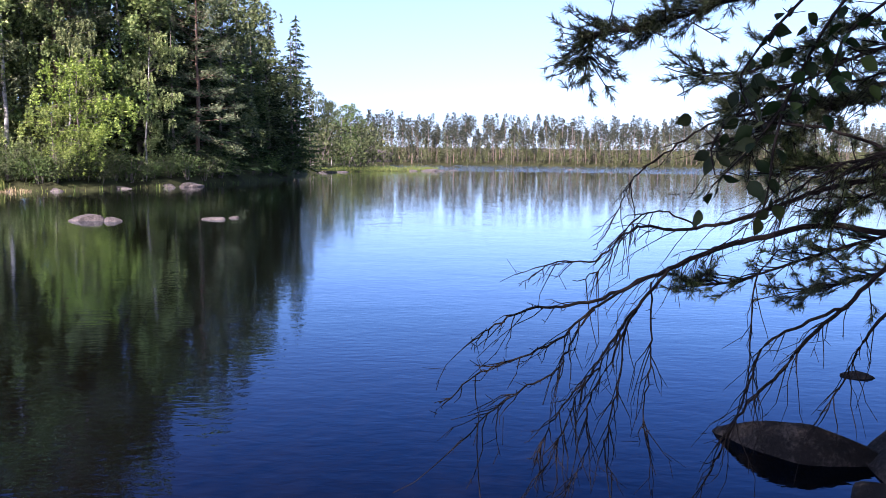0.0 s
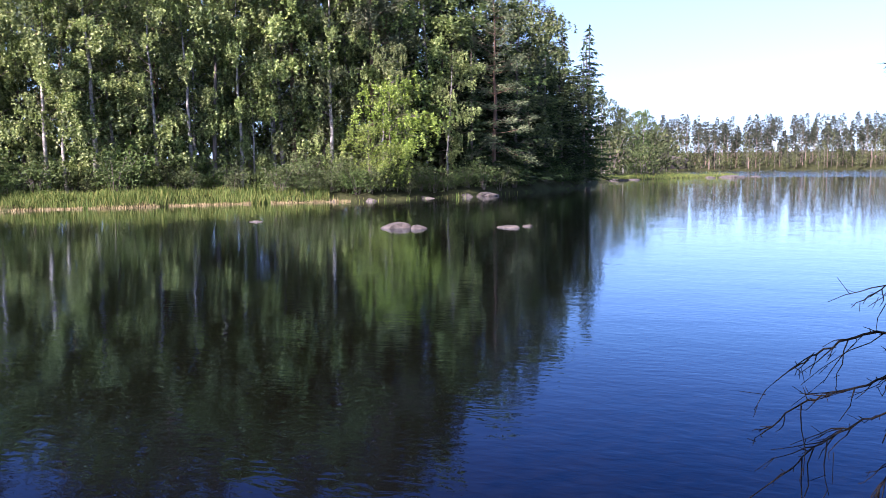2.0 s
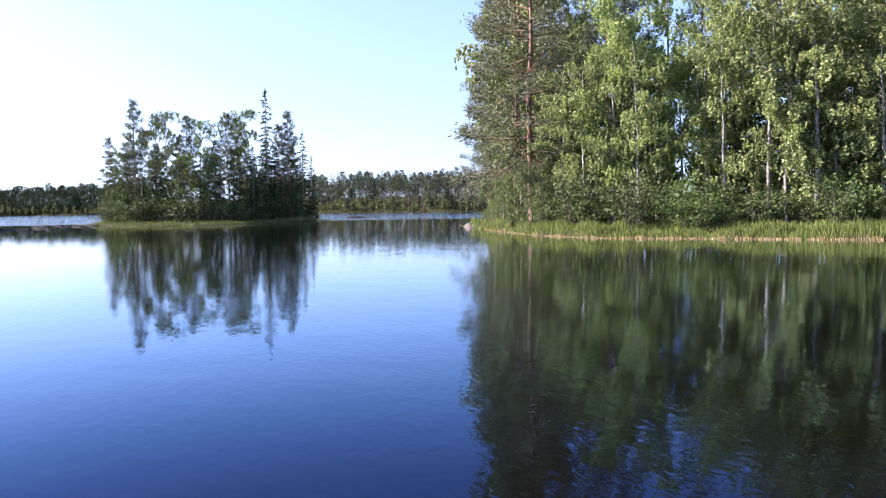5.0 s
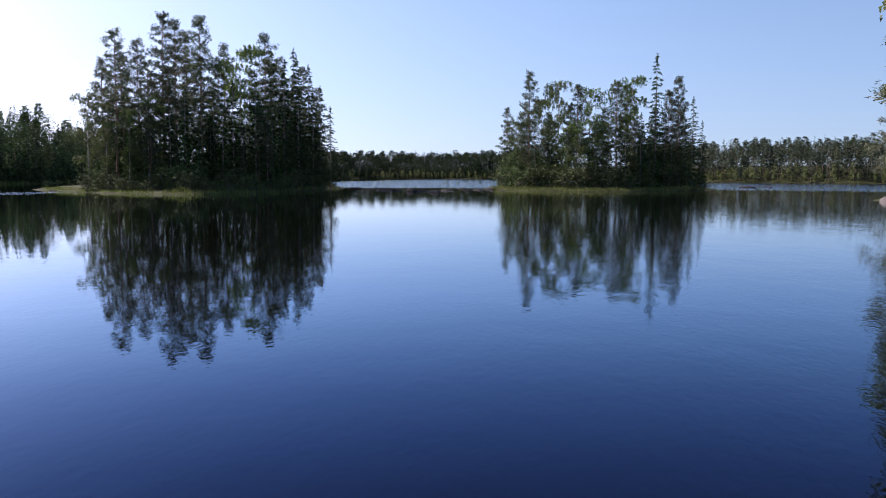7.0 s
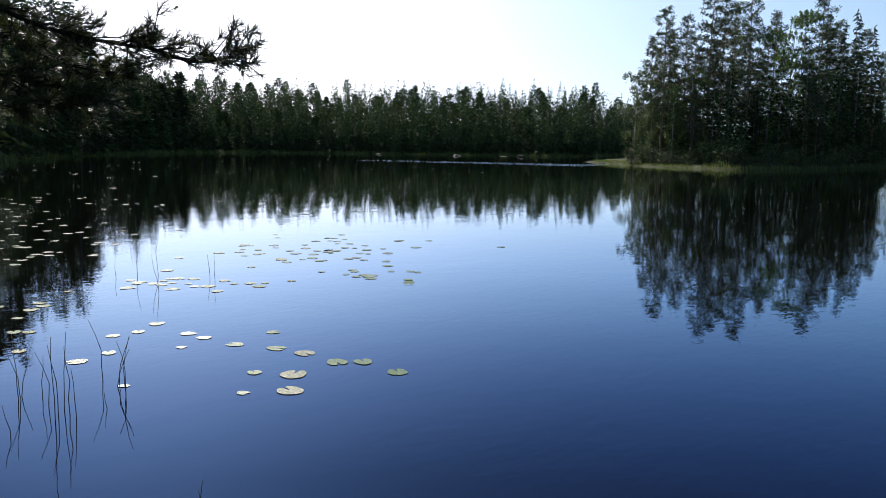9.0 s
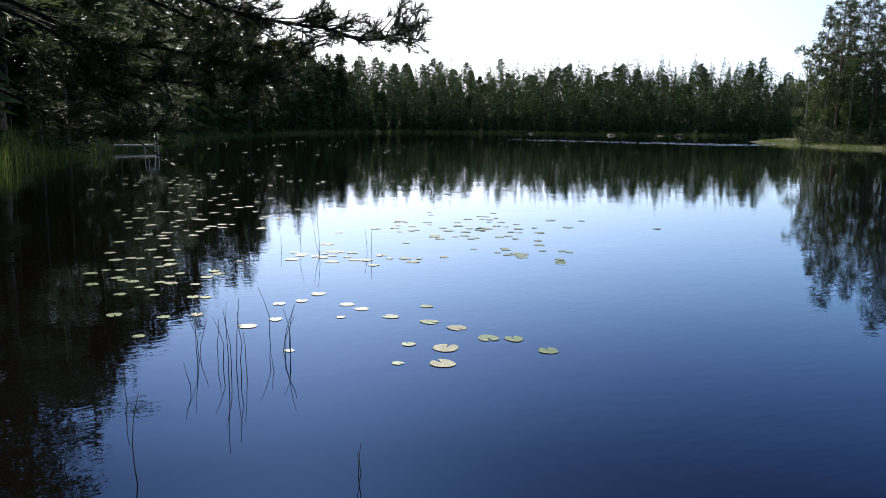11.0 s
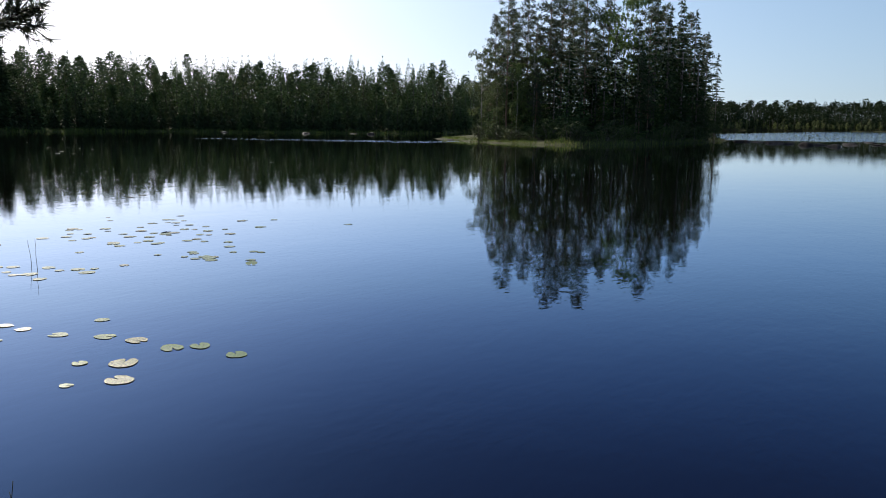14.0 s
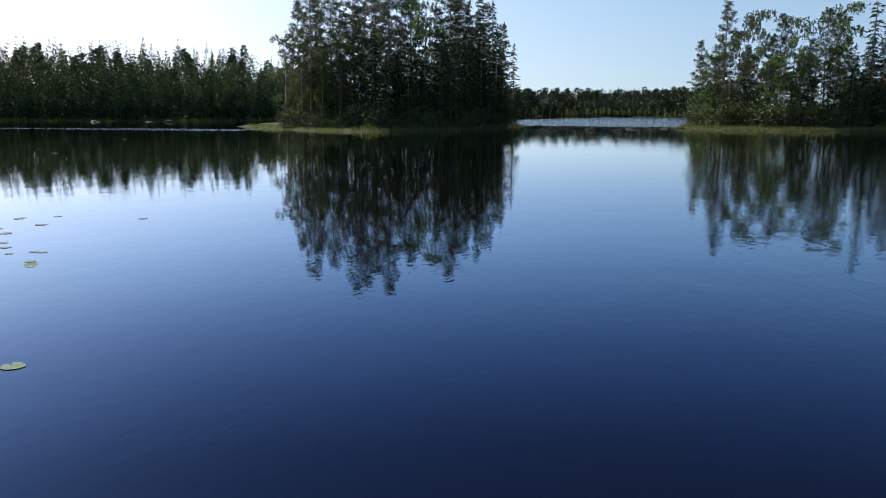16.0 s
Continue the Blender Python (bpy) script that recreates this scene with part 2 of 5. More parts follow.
# ---- mesh tools ----
class Geo:
    """Collects points and faces of one mesh."""

    def __init__(self):
        self.points, self.quads, self.tris, self.count = [], [], [], 0

    def add(self, points, quads=None, tris=None):
        points = np.asarray(points, float).reshape(-1, 3)
        if quads is not None and len(quads):
            self.quads.append(np.asarray(quads, int) + self.count)
        if tris is not None and len(tris):
            self.tris.append(np.asarray(tris, int) + self.count)
        self.points.append(points)
        self.count += len(points)

    def leaves(self, centres, size, rng, aspect=0.6, droop=0.0, along=None, small=False):
        """Pointed leaves at the centres. droop turns their long side downward; small ones have three corners."""
        n = len(centres)
        if not n:
            return
        u = rng.normal(size=(n, 3))
        if along is not None:
            u = u * 0.35 + along
        u[:, 2] -= droop
        u /= np.linalg.norm(u, axis=1, keepdims=True) + 1e-9
        v = np.cross(u, rng.normal(size=(n, 3)))
        v /= np.linalg.norm(v, axis=1, keepdims=True) + 1e-9
        s = (size * rng.uniform(0.65, 1.35, n))[:, None] * 0.5
        c = np.asarray(centres)
        w = np.cross(u, v) * s * 0.25
        if small:
            pts = np.stack([c - u * s * 0.7 + v * s * aspect, c - u * s * 0.7 - v * s * aspect, c + u * s * 1.1], 1)
            self.add(pts, None, np.arange(3 * n).reshape(n, 3))
            return
        pts = np.stack([c - u * s, c + v * s * aspect + w, c + u * s, c - v * s * aspect + w], 1)
        self.add(pts, np.arange(4 * n).reshape(n, 4))

    def needles(self, bases, ways, length, width, rng):
        """Thin three-cornered needles from the bases along the ways."""
        n = len(bases)
        w = ways / (np.linalg.norm(ways, axis=1, keepdims=True) + 1e-9)
        side = np.cross(w, rng.normal(size=(n, 3)))
        side /= np.linalg.norm(side, axis=1, keepdims=True) + 1e-9
        ln = (length * rng.uniform(0.7, 1.2, n))[:, None]
        half = (np.broadcast_to(width, n) * 0.5)[:, None]
        pts = np.stack([bases - side * half, bases + side * half, bases + w * ln], 1)
        self.add(pts, None, np.arange(3 * n).reshape(n, 3))

    def tube(self, path, radii, sides=6):
        path = np.asarray(path, float)
        radii = np.broadcast_to(radii, len(path))
        step = np.gradient(path, axis=0)
        step /= np.linalg.norm(step, axis=1, keepdims=True) + 1e-9
        ref = np.where(np.abs(step[:, 2:3]) > 0.8, [[1.0, 0, 0]], [[0, 0, 1.0]])
        a = np.cross(step, ref)
        a /= np.linalg.norm(a, axis=1, keepdims=True) + 1e-9
        b = np.cross(step, a)
        turn = np.arange(sides) * 2 * math.pi / sides
        ring = path[:, None] + radii[:, None, None] * (np.cos(turn)[None, :, None] * a[:, None] + np.sin(turn)[None, :, None] * b[:, None])
        quads = []
        for i in range(len(path) - 1):
            for j in range(sides):
                k = (j + 1) % sides
                quads.append((i * sides + j, i * sides + k, (i + 1) * sides + k, (i + 1) * sides + j))
        last = (len(path) - 1) * sides
        caps = [(last, last + j, last + j + 1) for j in range(1, sides - 1)]
        self.add(ring, quads, caps)

    def mesh(self, name, mat, smooth=False):
        me = bpy.data.meshes.new(name)
        pts = np.concatenate(self.points) if self.points else np.zeros((0, 3))
        q = np.concatenate(self.quads) if self.quads else np.zeros((0, 4), int)
        t = np.concatenate(self.tris) if self.tris else np.zeros((0, 3), int)
        me.vertices.add(len(pts))
        me.vertices.foreach_set("co", pts.ravel())
        me.loops.add(q.size + t.size)
        me.loops.foreach_set("vertex_index", np.concatenate([q.ravel(), t.ravel()]).astype(np.int32))
        me.polygons.add(len(q) + len(t))
        starts = np.concatenate([np.arange(len(q)) * 4, q.size + np.arange(len(t)) * 3])
        me.polygons.foreach_set("loop_start", starts.astype(np.int32))
        me.update(calc_edges=True)
        me.validate()
        if smooth:
            me.polygons.foreach_set("use_smooth", np.ones(len(me.polygons), bool))
        me.materials.append(mat)
        return me


def part(name, geo, mat, parent, label="", smooth=False):
    ob = new(name, geo.mesh(name, mat, smooth))
    ob.parent = parent
    return tagged(ob, label) if label else ob


def thing(name, label, category, group="", kind=""):
    return tagged(new(name), label, category, group, kind)


# ---- land and water ----
def table(az, rows):
    xs = sorted(rows)
    return np.interp(az, [r[0] for r in xs], [r[1] for r in xs])


MAIN_NEAR = [(8.0, 92), (9.3, 66), (12, 58), (14.5, 52), (17.5, 47), (20, 46), (25, 42.8), (30, 42), (36, 41.5), (42, 40.5), (50, 41), (57, 42), (61, 46), (64, 55), (65.6, 64), (66.2, 70)]
MAIN_FAR = [(8.0, 93), (9.3, 96), (20, 92), (45, 84), (60, 84), (65.6, 78), (66.2, 71)]
SPIT_NEAR = [(-1.2, 120), (0, 116), (3, 110), (7.8, 97), (9.5, 92), (14, 96)]
SPIT_FAR = [(-1.2, 121), (0, 121), (3, 124), (5, 160), (9.5, 200), (14, 200)]
B_NEAR = [(76.2, 118), (78, 104), (81, 96), (85, 92.5), (89, 94), (91, 101), (91.6, 108)]
B_FAR = [(76.2, 119), (78, 128), (85, 130), (91, 118), (91.6, 109)]
A_NEAR = [(101.9, 112), (103, 98), (105, 86), (108, 77), (112, 72), (116, 75), (119, 83), (120.8, 92), (121.4, 98)]
A_FAR = [(101.9, 113), (103, 120), (110, 118), (118, 112), (120.8, 104), (121.4, 99)]
SHORE = [(-62, 300), (-45, 300), (-30, 290), (-10, 255), (0, 245), (10, 230), (30, 260), (60, 300), (68, 300), (76, 330), (84, 380), (90, 480), (100, 520), (108, 420), (116, 260), (121, 165), (124, 150), (130, 150), (140, 158), (148, 150), (153, 122), (158, 92), (162, 62), (166, 44), (172, 30), (176.5, 17), (179, 4.5), (184, 2.2), (200, 1.4), (215, 0.9), (300, 0.9), (318, 1.2), (330, 2.8), (345, 60), (360, 300)]


def wobble(x, y, scale):
    return noise.noise(Vector((x * scale, y * scale, 3.3)))


def inland(az, d, near, far):
    """How far inside an island's shoreline a place lies, in metres (minus: out in the water)."""
    low, high = min(r[0] for r in near), max(r[0] for r in near)
    side = min(az - low, high - az) * d * 0.01745
    return min(d - table(az, near), table(az, far) - d, side + 1.0)


def land(az, d):
    """The height of the land or of the lake's bed at a place given by its bearing and distance."""
    x, y, _ = polar(az, d)
    az0 = (az + 62) % 360 - 62
    rough = wobble(x, y, 0.35) * 0.9 + wobble(x, y, 1.3) * 0.35
    best = -99.0
    for near, far, top in ((MAIN_NEAR, MAIN_FAR, 1.6), (SPIT_NEAR, SPIT_FAR, 0.8), (B_NEAR, B_FAR, 1.0), (A_NEAR, A_FAR, 1.2)):
        if near[0][0] - 6 < az0 < near[-1][0] + 6:
            inside = inland(az0, d, near, far) + rough
            best = max(best, min(inside * 0.5, (0.42 if top > 1.5 else 0.14) + inside * 0.06, top + 0.25 * rough) if inside > 0 else inside * 0.3)
    inside = d - table(az0, SHORE) + rough * min(1.0, d / 30)
    if inside > 0:
        rise = min(inside * (0.4 if d < 60 else 0.14), 0.5 + inside * 0.16, 1.2 + inside * (0.05 if d < 60 or az0 < 58 else 0.08 if az0 < 112 else 0.13))
        best = max(best, min(rise, 7.0))
    else:
        best = max(best, inside * 0.3)
    return max(best, -2.0)


def ground():
    geo = Geo()
    azs = np.concatenate([np.arange(-40, 185, 0.9), np.arange(185, 320, 3.0)])
    rings = np.concatenate([np.geomspace(0.5, 12, 22)[:-1], np.linspace(12, 130, 95)[:-1], np.geomspace(130, 700, 45)[:-1], [800, 1200, 2500, 4800]])
    pts = [polar(a, d, land(a, d)) for d in rings for a in azs]
    n, m = len(azs), len(rings)
    i, j = np.meshgrid(np.arange(m - 1), np.arange(n), indexing="ij")
    k = (j + 1) % n
    quads = np.stack([i * n + j, i * n + k, (i + 1) * n + k, (i + 1) * n + j], -1).reshape(-1, 4)
    pts.append(Vector((0, 0, land(250, 0.5))))
    geo.add(pts, quads, [(m * n, (q + 1) % n, q) for q in range(n)])
    ob = new("ground", geo.mesh("ground", SOIL, True))
    tagged(ob, "brown mossy forest ground along the lake and its islands", "ground", kind="structure")


def lake():
    geo = Geo()
    turn = np.radians(np.arange(0, 360, 5))
    rim = np.stack([np.cos(turn) * 4500, np.sin(turn) * 4500, 0 * turn], 1)
    geo.add(np.concatenate([rim, [[0, 0, 0]]]), None, [(72, i, (i + 1) % 72) for i in range(72)])
    ob = new("water", geo.mesh("water", WATER))
    tagged(ob, "calm deep blue lake water mirroring sky and trees", "water", kind="structure")


ground()
lake()


# ---- trees ----
def birch(rng, h, leaves=16000, spread=2.4, low=0.16, size=0.125, limbs_per=2.3):
    """A birch: pale trunk, thin dark rising limbs and long hanging strands of small leaves."""
    wood, limbs, crown = Geo(), Geo(), Geo()
    n = 9
    z = np.linspace(-0.3, h * 0.9, n)
    bend = rng.normal(0, 0.02, (n, 2)).cumsum(0) * h * 0.22
    bend -= bend[0]
    path = np.c_[bend, z]
    wood.tube(path, np.linspace(0.0085 * h, 0.012, n), 7)
    at = lambda zz: np.array([np.interp(zz, z, path[:, k]) for k in range(3)])
    strands = []
    count = int(h * limbs_per)
    for i in range(count):
        q = low + (0.985 - low) * (i + rng.uniform(0, 1)) / count
        base = at(q * h)
        a = rng.uniform(0, 2 * math.pi)
        reach = spread * (0.22 + 0.9 * math.sin(math.pi * min(1, max(0.02, (1 - q) / (1 - low))) ** 0.8)) * rng.uniform(0.45, 1.2)
        out = np.array([math.cos(a), math.sin(a), 0])
        lift = rng.uniform(0.8, 1.25)
        way = lambda s: base + out * reach * s + np.array([0, 0, reach]) * (lift * s - 0.65 * s ** 2.2)
        limbs.tube(way(np.linspace(0, 1, 5)[:, None]), np.linspace(0.008 + 0.01 * reach, 0.004, 5), 3)
        for s0 in np.linspace(0.35, 1.0, max(2, int(reach * 2.4))):
            knot = way(s0) + rng.normal(0, 0.12, 3)
            for _ in range(rng.integers(5, 11)):
                strands.append((knot + rng.normal(0, 1, 3) * np.array([0.24, 0.24, 0.14]), rng.uniform(0.25, 1.0) * rng.uniform(0.5, 1.45)))
    per = max(5, leaves // len(strands))
    tops = np.repeat(np.array([t for t, _ in strands]), per, 0)
    fall = np.repeat([f for _, f in strands], per) * rng.uniform(0, 1, len(tops))
    sway = np.repeat(rng.normal(0, 0.1, (len(strands), 2)), per, 0) * fall[:, None]
    c = tops + np.c_[sway + rng.normal(0, 0.035, (len(tops), 2)), -fall]
    crown.leaves(c[c[:, 2] > 0.15], size, rng, 0.66, 0.55, small=True)
    return wood, crown, limbs


def pine(rng, h, bare=0.3, spread=2.6, clump=11, needle=0.2, wide=0.05, gap=0.52, flat=0.12):
    """A Scots pine: straight reddish trunk, whorls of level limbs and flat layered sprays of needles."""
    wood, crown = Geo(), Geo()
    n = 10
    z = np.linspace(-0.3, h, n)
    bend = rng.normal(0, 0.01, (n, 2)).cumsum(0) * h * 0.25
    bend -= bend[0]
    path = np.c_[bend, z]
    wood.tube(path, np.linspace(0.0095 * h, 0.02, n), 8)
    at = lambda zz: np.array([np.interp(zz, z, path[:, k]) for k in range(3)])
    whorls = int(h * (1 - bare) / gap)
    tufts = []
    for i in range(whorls):
        q = bare + (1 - bare) * (i + rng.uniform(0, 0.9)) / whorls
        up = (q - bare) / (1 - bare)
        base = at(q * h)
        arms = rng.integers(3, 6)
        first = rng.uniform(0, 2 * math.pi)
        form = (0.11 + 0.89 * (1 - up) ** 0.8) * (0.5 + 0.5 * min(1, up * 4 + 0.1))
        for j in range(arms):
            a = first + j * 2 * math.pi / arms + rng.normal(0, 0.25)
            reach = spread * form * rng.uniform(0.35, 1.2)
            base = at(min(q + rng.normal(0, 0.006), 0.995) * h)
            out = np.array([math.cos(a), math.sin(a), 0])
            side = np.array([-out[1], out[0], 0])
            rise = -0.25 + 0.75 * up + rng.normal(0, 0.32)
            way = lambda s: base + out * reach * s + np.array([0, 0, reach]) * (rise * s + 0.2 * s ** 2)
            wood.tube(way(np.linspace(0, 1, 4)[:, None]), np.linspace(0.012 + 0.012 * reach, 0.006, 4), 3)
            tufts.append(way(1.0))
            for _ in range(max(2, int(reach * 2.8))):
                s0 = rng.uniform(0.3, 1.0)
                ln = 0.12 + reach * 0.4 * (1.2 - s0)
                sprig = (out * 0.7 + side * rng.choice([-1, 1]) * rng.uniform(0.4, 1.0) + np.array([0, 0, 0.12])) * ln
                for part_way in (0.35, 0.7, 1.05):
                    tufts.append(way(s0) + sprig * part_way + rng.normal(0, 0.06, 3))
    for i in range(int(4 + h * bare * 1.5)):
        base = at(h * rng.uniform(0.12, bare + 0.1))
        a = rng.uniform(0, 2 * math.pi)
        wood.tube([base, base + np.array([math.cos(a), math.sin(a), rng.uniform(-0.5, 0.1)]) * rng.uniform(0.3, 1.4)], [0.014, 0.004], 3)
    for zz in np.linspace(0.95, 1.0, 6):
        tufts.append(at(h * zz) + rng.normal(0, 0.06, 3))
    tufts = np.array(tufts)
    c = np.repeat(tufts, clump, 0) + rng.normal(0, 1, (len(tufts) * clump, 3)) * np.array([0.13, 0.13, flat])
    way = rng.normal(0, 1, c.shape) * np.array([1, 1, 0.4]) + np.array([0, 0, 0.45])
    crown.needles(c, way, needle, wide, rng)
    return wood, crown


def spruce(rng, h, spread=2.1, low=0.03, per=17, needle=0.32, wide=0.085):
    """A spruce: narrow cone of drooping, layered boughs fringed with hanging twigs."""
    wood, crown = Geo(), Geo()
    n = 8
    z = np.linspace(-0.3, h, n)
    wood.tube(np.c_[np.zeros((n, 2)), z], np.linspace(0.011 * h, 0.012, n), 6)
    bs, ws = [], []
    layers = int(h / 0.42)
    for i in range(layers):
        q = low + (1 - low) * (i + rng.uniform(0, 0.5)) / layers
        r = spread * (1 - q) ** 0.8 * rng.uniform(0.75, 1.12) + 0.1
        for j in range(int(4 + 5 * (1 - q))):
            a = rng.uniform(0, 2 * math.pi)
            reach = r * rng.uniform(0.5, 1.15)
            out = np.array([math.cos(a), math.sin(a), 0])
            side = np.array([-out[1], out[0], 0])
            base = np.array([0, 0, min(q * h + rng.uniform(-0.12, 0.12), h * 0.985)])
            drop = rng.uniform(0.15, 0.5)
            m = max(4, int(reach * per))
            s = rng.uniform(0.1, 1.0, m)[:, None]
            p = base + out * reach * s + side * rng.normal(0, 0.16, m)[:, None] * reach * (1.15 - s) + np.array([0, 0, reach]) * (-drop * s + 0.22 * s ** 3)
            bs.append(p)
            ws.append(out * 0.6 + side * rng.normal(0, 0.7, m)[:, None] + np.array([0, 0, -0.5]) + rng.normal(0, 0.2, (m, 3)))
            if reach > 1.0 and j % 2:
                wood.tube([base, base + out * reach * 0.9 + np.array([0, 0, -drop * reach * 0.9])], [0.02, 0.006], 3)
    crown.needles(np.concatenate(bs), np.concatenate(ws), needle, wide, rng)
    tip = np.c_[rng.normal(0, 0.03, (40, 2)), rng.uniform(h * 0.94, h, 40)]
    crown.needles(tip, np.c_[rng.normal(0, 0.5, (40, 2)), np.full(40, 0.8)], 0.25, 0.06, rng)
    return wood, crown


def bush(rng, h, leaves=1800, size=0.17):
    """A leafy shore bush with several thin stems."""
    wood, crown = Geo(), Geo()
    cs = []
    stems = 9
    for i in range(stems):
        a = rng.uniform(0, 2 * math.pi)
        lean = rng.uniform(0.1, 0.55) * h
        top = np.array([math.cos(a) * lean, math.sin(a) * lean, h * rng.uniform(0.6, 1.0)])
        s = np.linspace(0, 1, 5)[:, None]
        p = top * np.c_[s, s, s ** 0.75] + np.array([math.cos(a), math.sin(a), 0]) * 0.12
        p[0, 2] = -0.2
        wood.tube(p, np.linspace(0.025, 0.006, 5), 4)
        m = leaves // stems
        twigs = 11
        s = rng.uniform(0.12, 1.08, twigs)[:, None]
        knots = top * np.c_[s, s, s ** 0.75] + rng.normal(0, 1, (twigs, 3)) * np.array([0.2, 0.2, 0.15]) * h
        c = knots[rng.integers(0, twigs, m)] + rng.normal(0, 1, (m, 3)) * np.array([0.075, 0.075, 0.045]) * h
        cs.append(c[c[:, 2] > 0.05])
    crown.leaves(np.concatenate(cs), size, rng, 0.68, 0.2, small=True)
    return wood, crown


def snag(rng, h):
    """A dead, grey, leafless tree with many fine twigs."""
    wood = Geo()
    n = 9
    z = np.linspace(-0.3, h, n)
    path = np.c_[rng.normal(0, 0.03, (n, 2)).cumsum(0), z]
    wood.tube(path, np.linspace(0.012 * h, 0.02, n), 6)
    for i in range(60):
        q = rng.uniform(0.4, 1)
        base = np.array([np.interp(q * h, z, path[:, k]) for k in range(3)])
        a = rng.uniform(0, 2 * math.pi)
        reach = rng.uniform(0.5, 2.2) * (1.2 - q)
        out = np.array([math.cos(a), math.sin(a), rng.uniform(0.0, 0.5)])
        tip = base + out * reach + np.array([0, 0, -0.15 * reach])
        wood.tube([base, (base + tip) / 2 + np.array([0, 0, 0.08 * reach]), tip], [0.022, 0.014, 0.006], 3)
        for _ in range(4):
            p = base + (tip - base) * rng.uniform(0.3, 1)
            wood.tube([p, p + rng.normal(0, 0.25, 3) * reach], [0.009, 0.005], 3)
    return wood, None


KINDS = {
    "birch": ("birch_tree", "tall birch with pale trunk and hanging green leaves", "tree", BIRCH_BARK, BIRCH_LEAF),
    "alder": ("alder_tree", "dark green leafy alder with thin grey trunk", "tree", GREY_BARK, ALDER_LEAF),
    "pine": ("pine_tree", "tall pine with bare reddish trunk and tufted crown", "tree", PINE_BARK, PINE_NEEDLE),
    "spruce": ("spruce_tree", "dark green narrow spruce with drooping boughs", "tree", GREY_BARK, SPRUCE_NEEDLE),
    "bush": ("shore_bush", "low leafy green bush at the water's edge", "bush", GREY_BARK, ALDER_LEAF),
    "bright": ("young_birch", "young birch with bright sunlit yellow-green hanging leaves", "tree", GREY_BARK, BRIGHT_LEAF),
    "snag": ("dead_tree", "dead grey leafless tree with brittle twigs", "tree", GREY_BARK, None),
}
MODELS = {}


def models():
    """Every kind of tree in a few forms, about fifteen metres high (bushes two), to be copied."""
    rng = np.random.default_rng(7)
    bares = iter((0.45, 0.14, 0.35, 0.22))
    for kind, forms, unit, make in (
        ("pine_close", 4, 15, lambda: pine(rng, 15, next(bares), 3.1, 11, 0.2, 0.05, 0.52)),
        ("birch_far", 4, 14, lambda: birch(rng, 14, 6500, 2.3, size=0.2)),
        ("birch_fill", 3, 14, lambda: birch(rng, 14, 7000, 2.6, 0.03, size=0.2)),
        ("alder_far", 3, 10, lambda: birch(rng, 10, 4600, 1.8, 0.05, size=0.19)),
        ("bush_far", 3, 2, lambda: bush(rng, 2.0, 900, 0.16)),
        ("birch", 5, 15, lambda: birch(rng, 15, 16500, 2.6, 0.05, size=0.148)),
        ("alder", 3, 11, lambda: birch(rng, 11, 7500, 2.0, 0.02, size=0.15)),
        ("pine", 5, 15, lambda: pine(rng, 15, rng.uniform(0.15, 0.42), 2.6, 6, 0.29, 0.082, 0.44, 0.1)),
        ("spruce", 3, 14, lambda: spruce(rng, 14, 2.2, 0.03, 11, 0.37, 0.125)),
        ("bush", 4, 2, lambda: bush(rng, 2.0, 1500, 0.125)),
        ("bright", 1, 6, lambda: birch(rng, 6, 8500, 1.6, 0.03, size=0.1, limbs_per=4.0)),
        ("snag", 1, 10, lambda: snag(rng, 10)),
    ):
        name, label, category, bark, leaf = KINDS[kind.split("_")[0]]
        MODELS[kind] = []
        for _ in range(forms):
            wood, crown, *limbs = make()
            root = thing(name, label, category, "trees on the islands" if category == "tree" else "bushes along the shore")
            part("trunk", wood, bark, root, smooth=True)
            if limbs:
                tagged(part("branchwork", limbs[0], GREY_BARK, root, "thin dark limbs", True), kind="stuff")
            # far pines, birches and bushes get darker tones that carry their backlit shade
            if crown:
                part("crown", crown, ALDER_LEAF if kind == "birch_far" else DIM_LEAF if kind == "bush_far" else SHRUB_LEAF if kind == "alder" else BACKLIT_PINE if kind == "pine" else leaf, root)
            MODELS[kind].append([root, False, unit])


TREE_RNG = np.random.default_rng(21)


def plant(kind, az, d, h, wide=1.0, form=None):
    """A tree of that kind and height, at a bearing and distance."""
    nearer = kind + ("_far" if d > 72 else "_close")
    forms = MODELS[nearer if nearer in MODELS else kind]
    entry = forms[TREE_RNG.integers(len(forms)) if form is None else form % len(forms)]
    s = h / entry[2]
    w = s * wide
    place = polar(az, d, max(land(az, d), -0.25) - 0.02)
    m = Matrix.Translation(place) @ Matrix.Rotation(TREE_RNG.uniform(0, 6.28), 4, "Z") @ Matrix.Diagonal((w, w, s, 1))
    if entry[1]:
        back = Matrix.Diagonal((1 / entry[0].scale[0], 1 / entry[0].scale[1], 1 / entry[0].scale[2], 1))
        return copy_thing(entry[0], m @ back)
    entry[0].matrix_basis, entry[1] = m, True
    return entry[0]


models()


def island_tree(kind, az, d, top, wide=1.0, form=None):
    """A tree whose top stands at that elevation, in degrees, seen from the shore."""
    return plant(kind, az, d, 1.7 + d * math.tan(radians(top)) - land(az, d), wide, form)


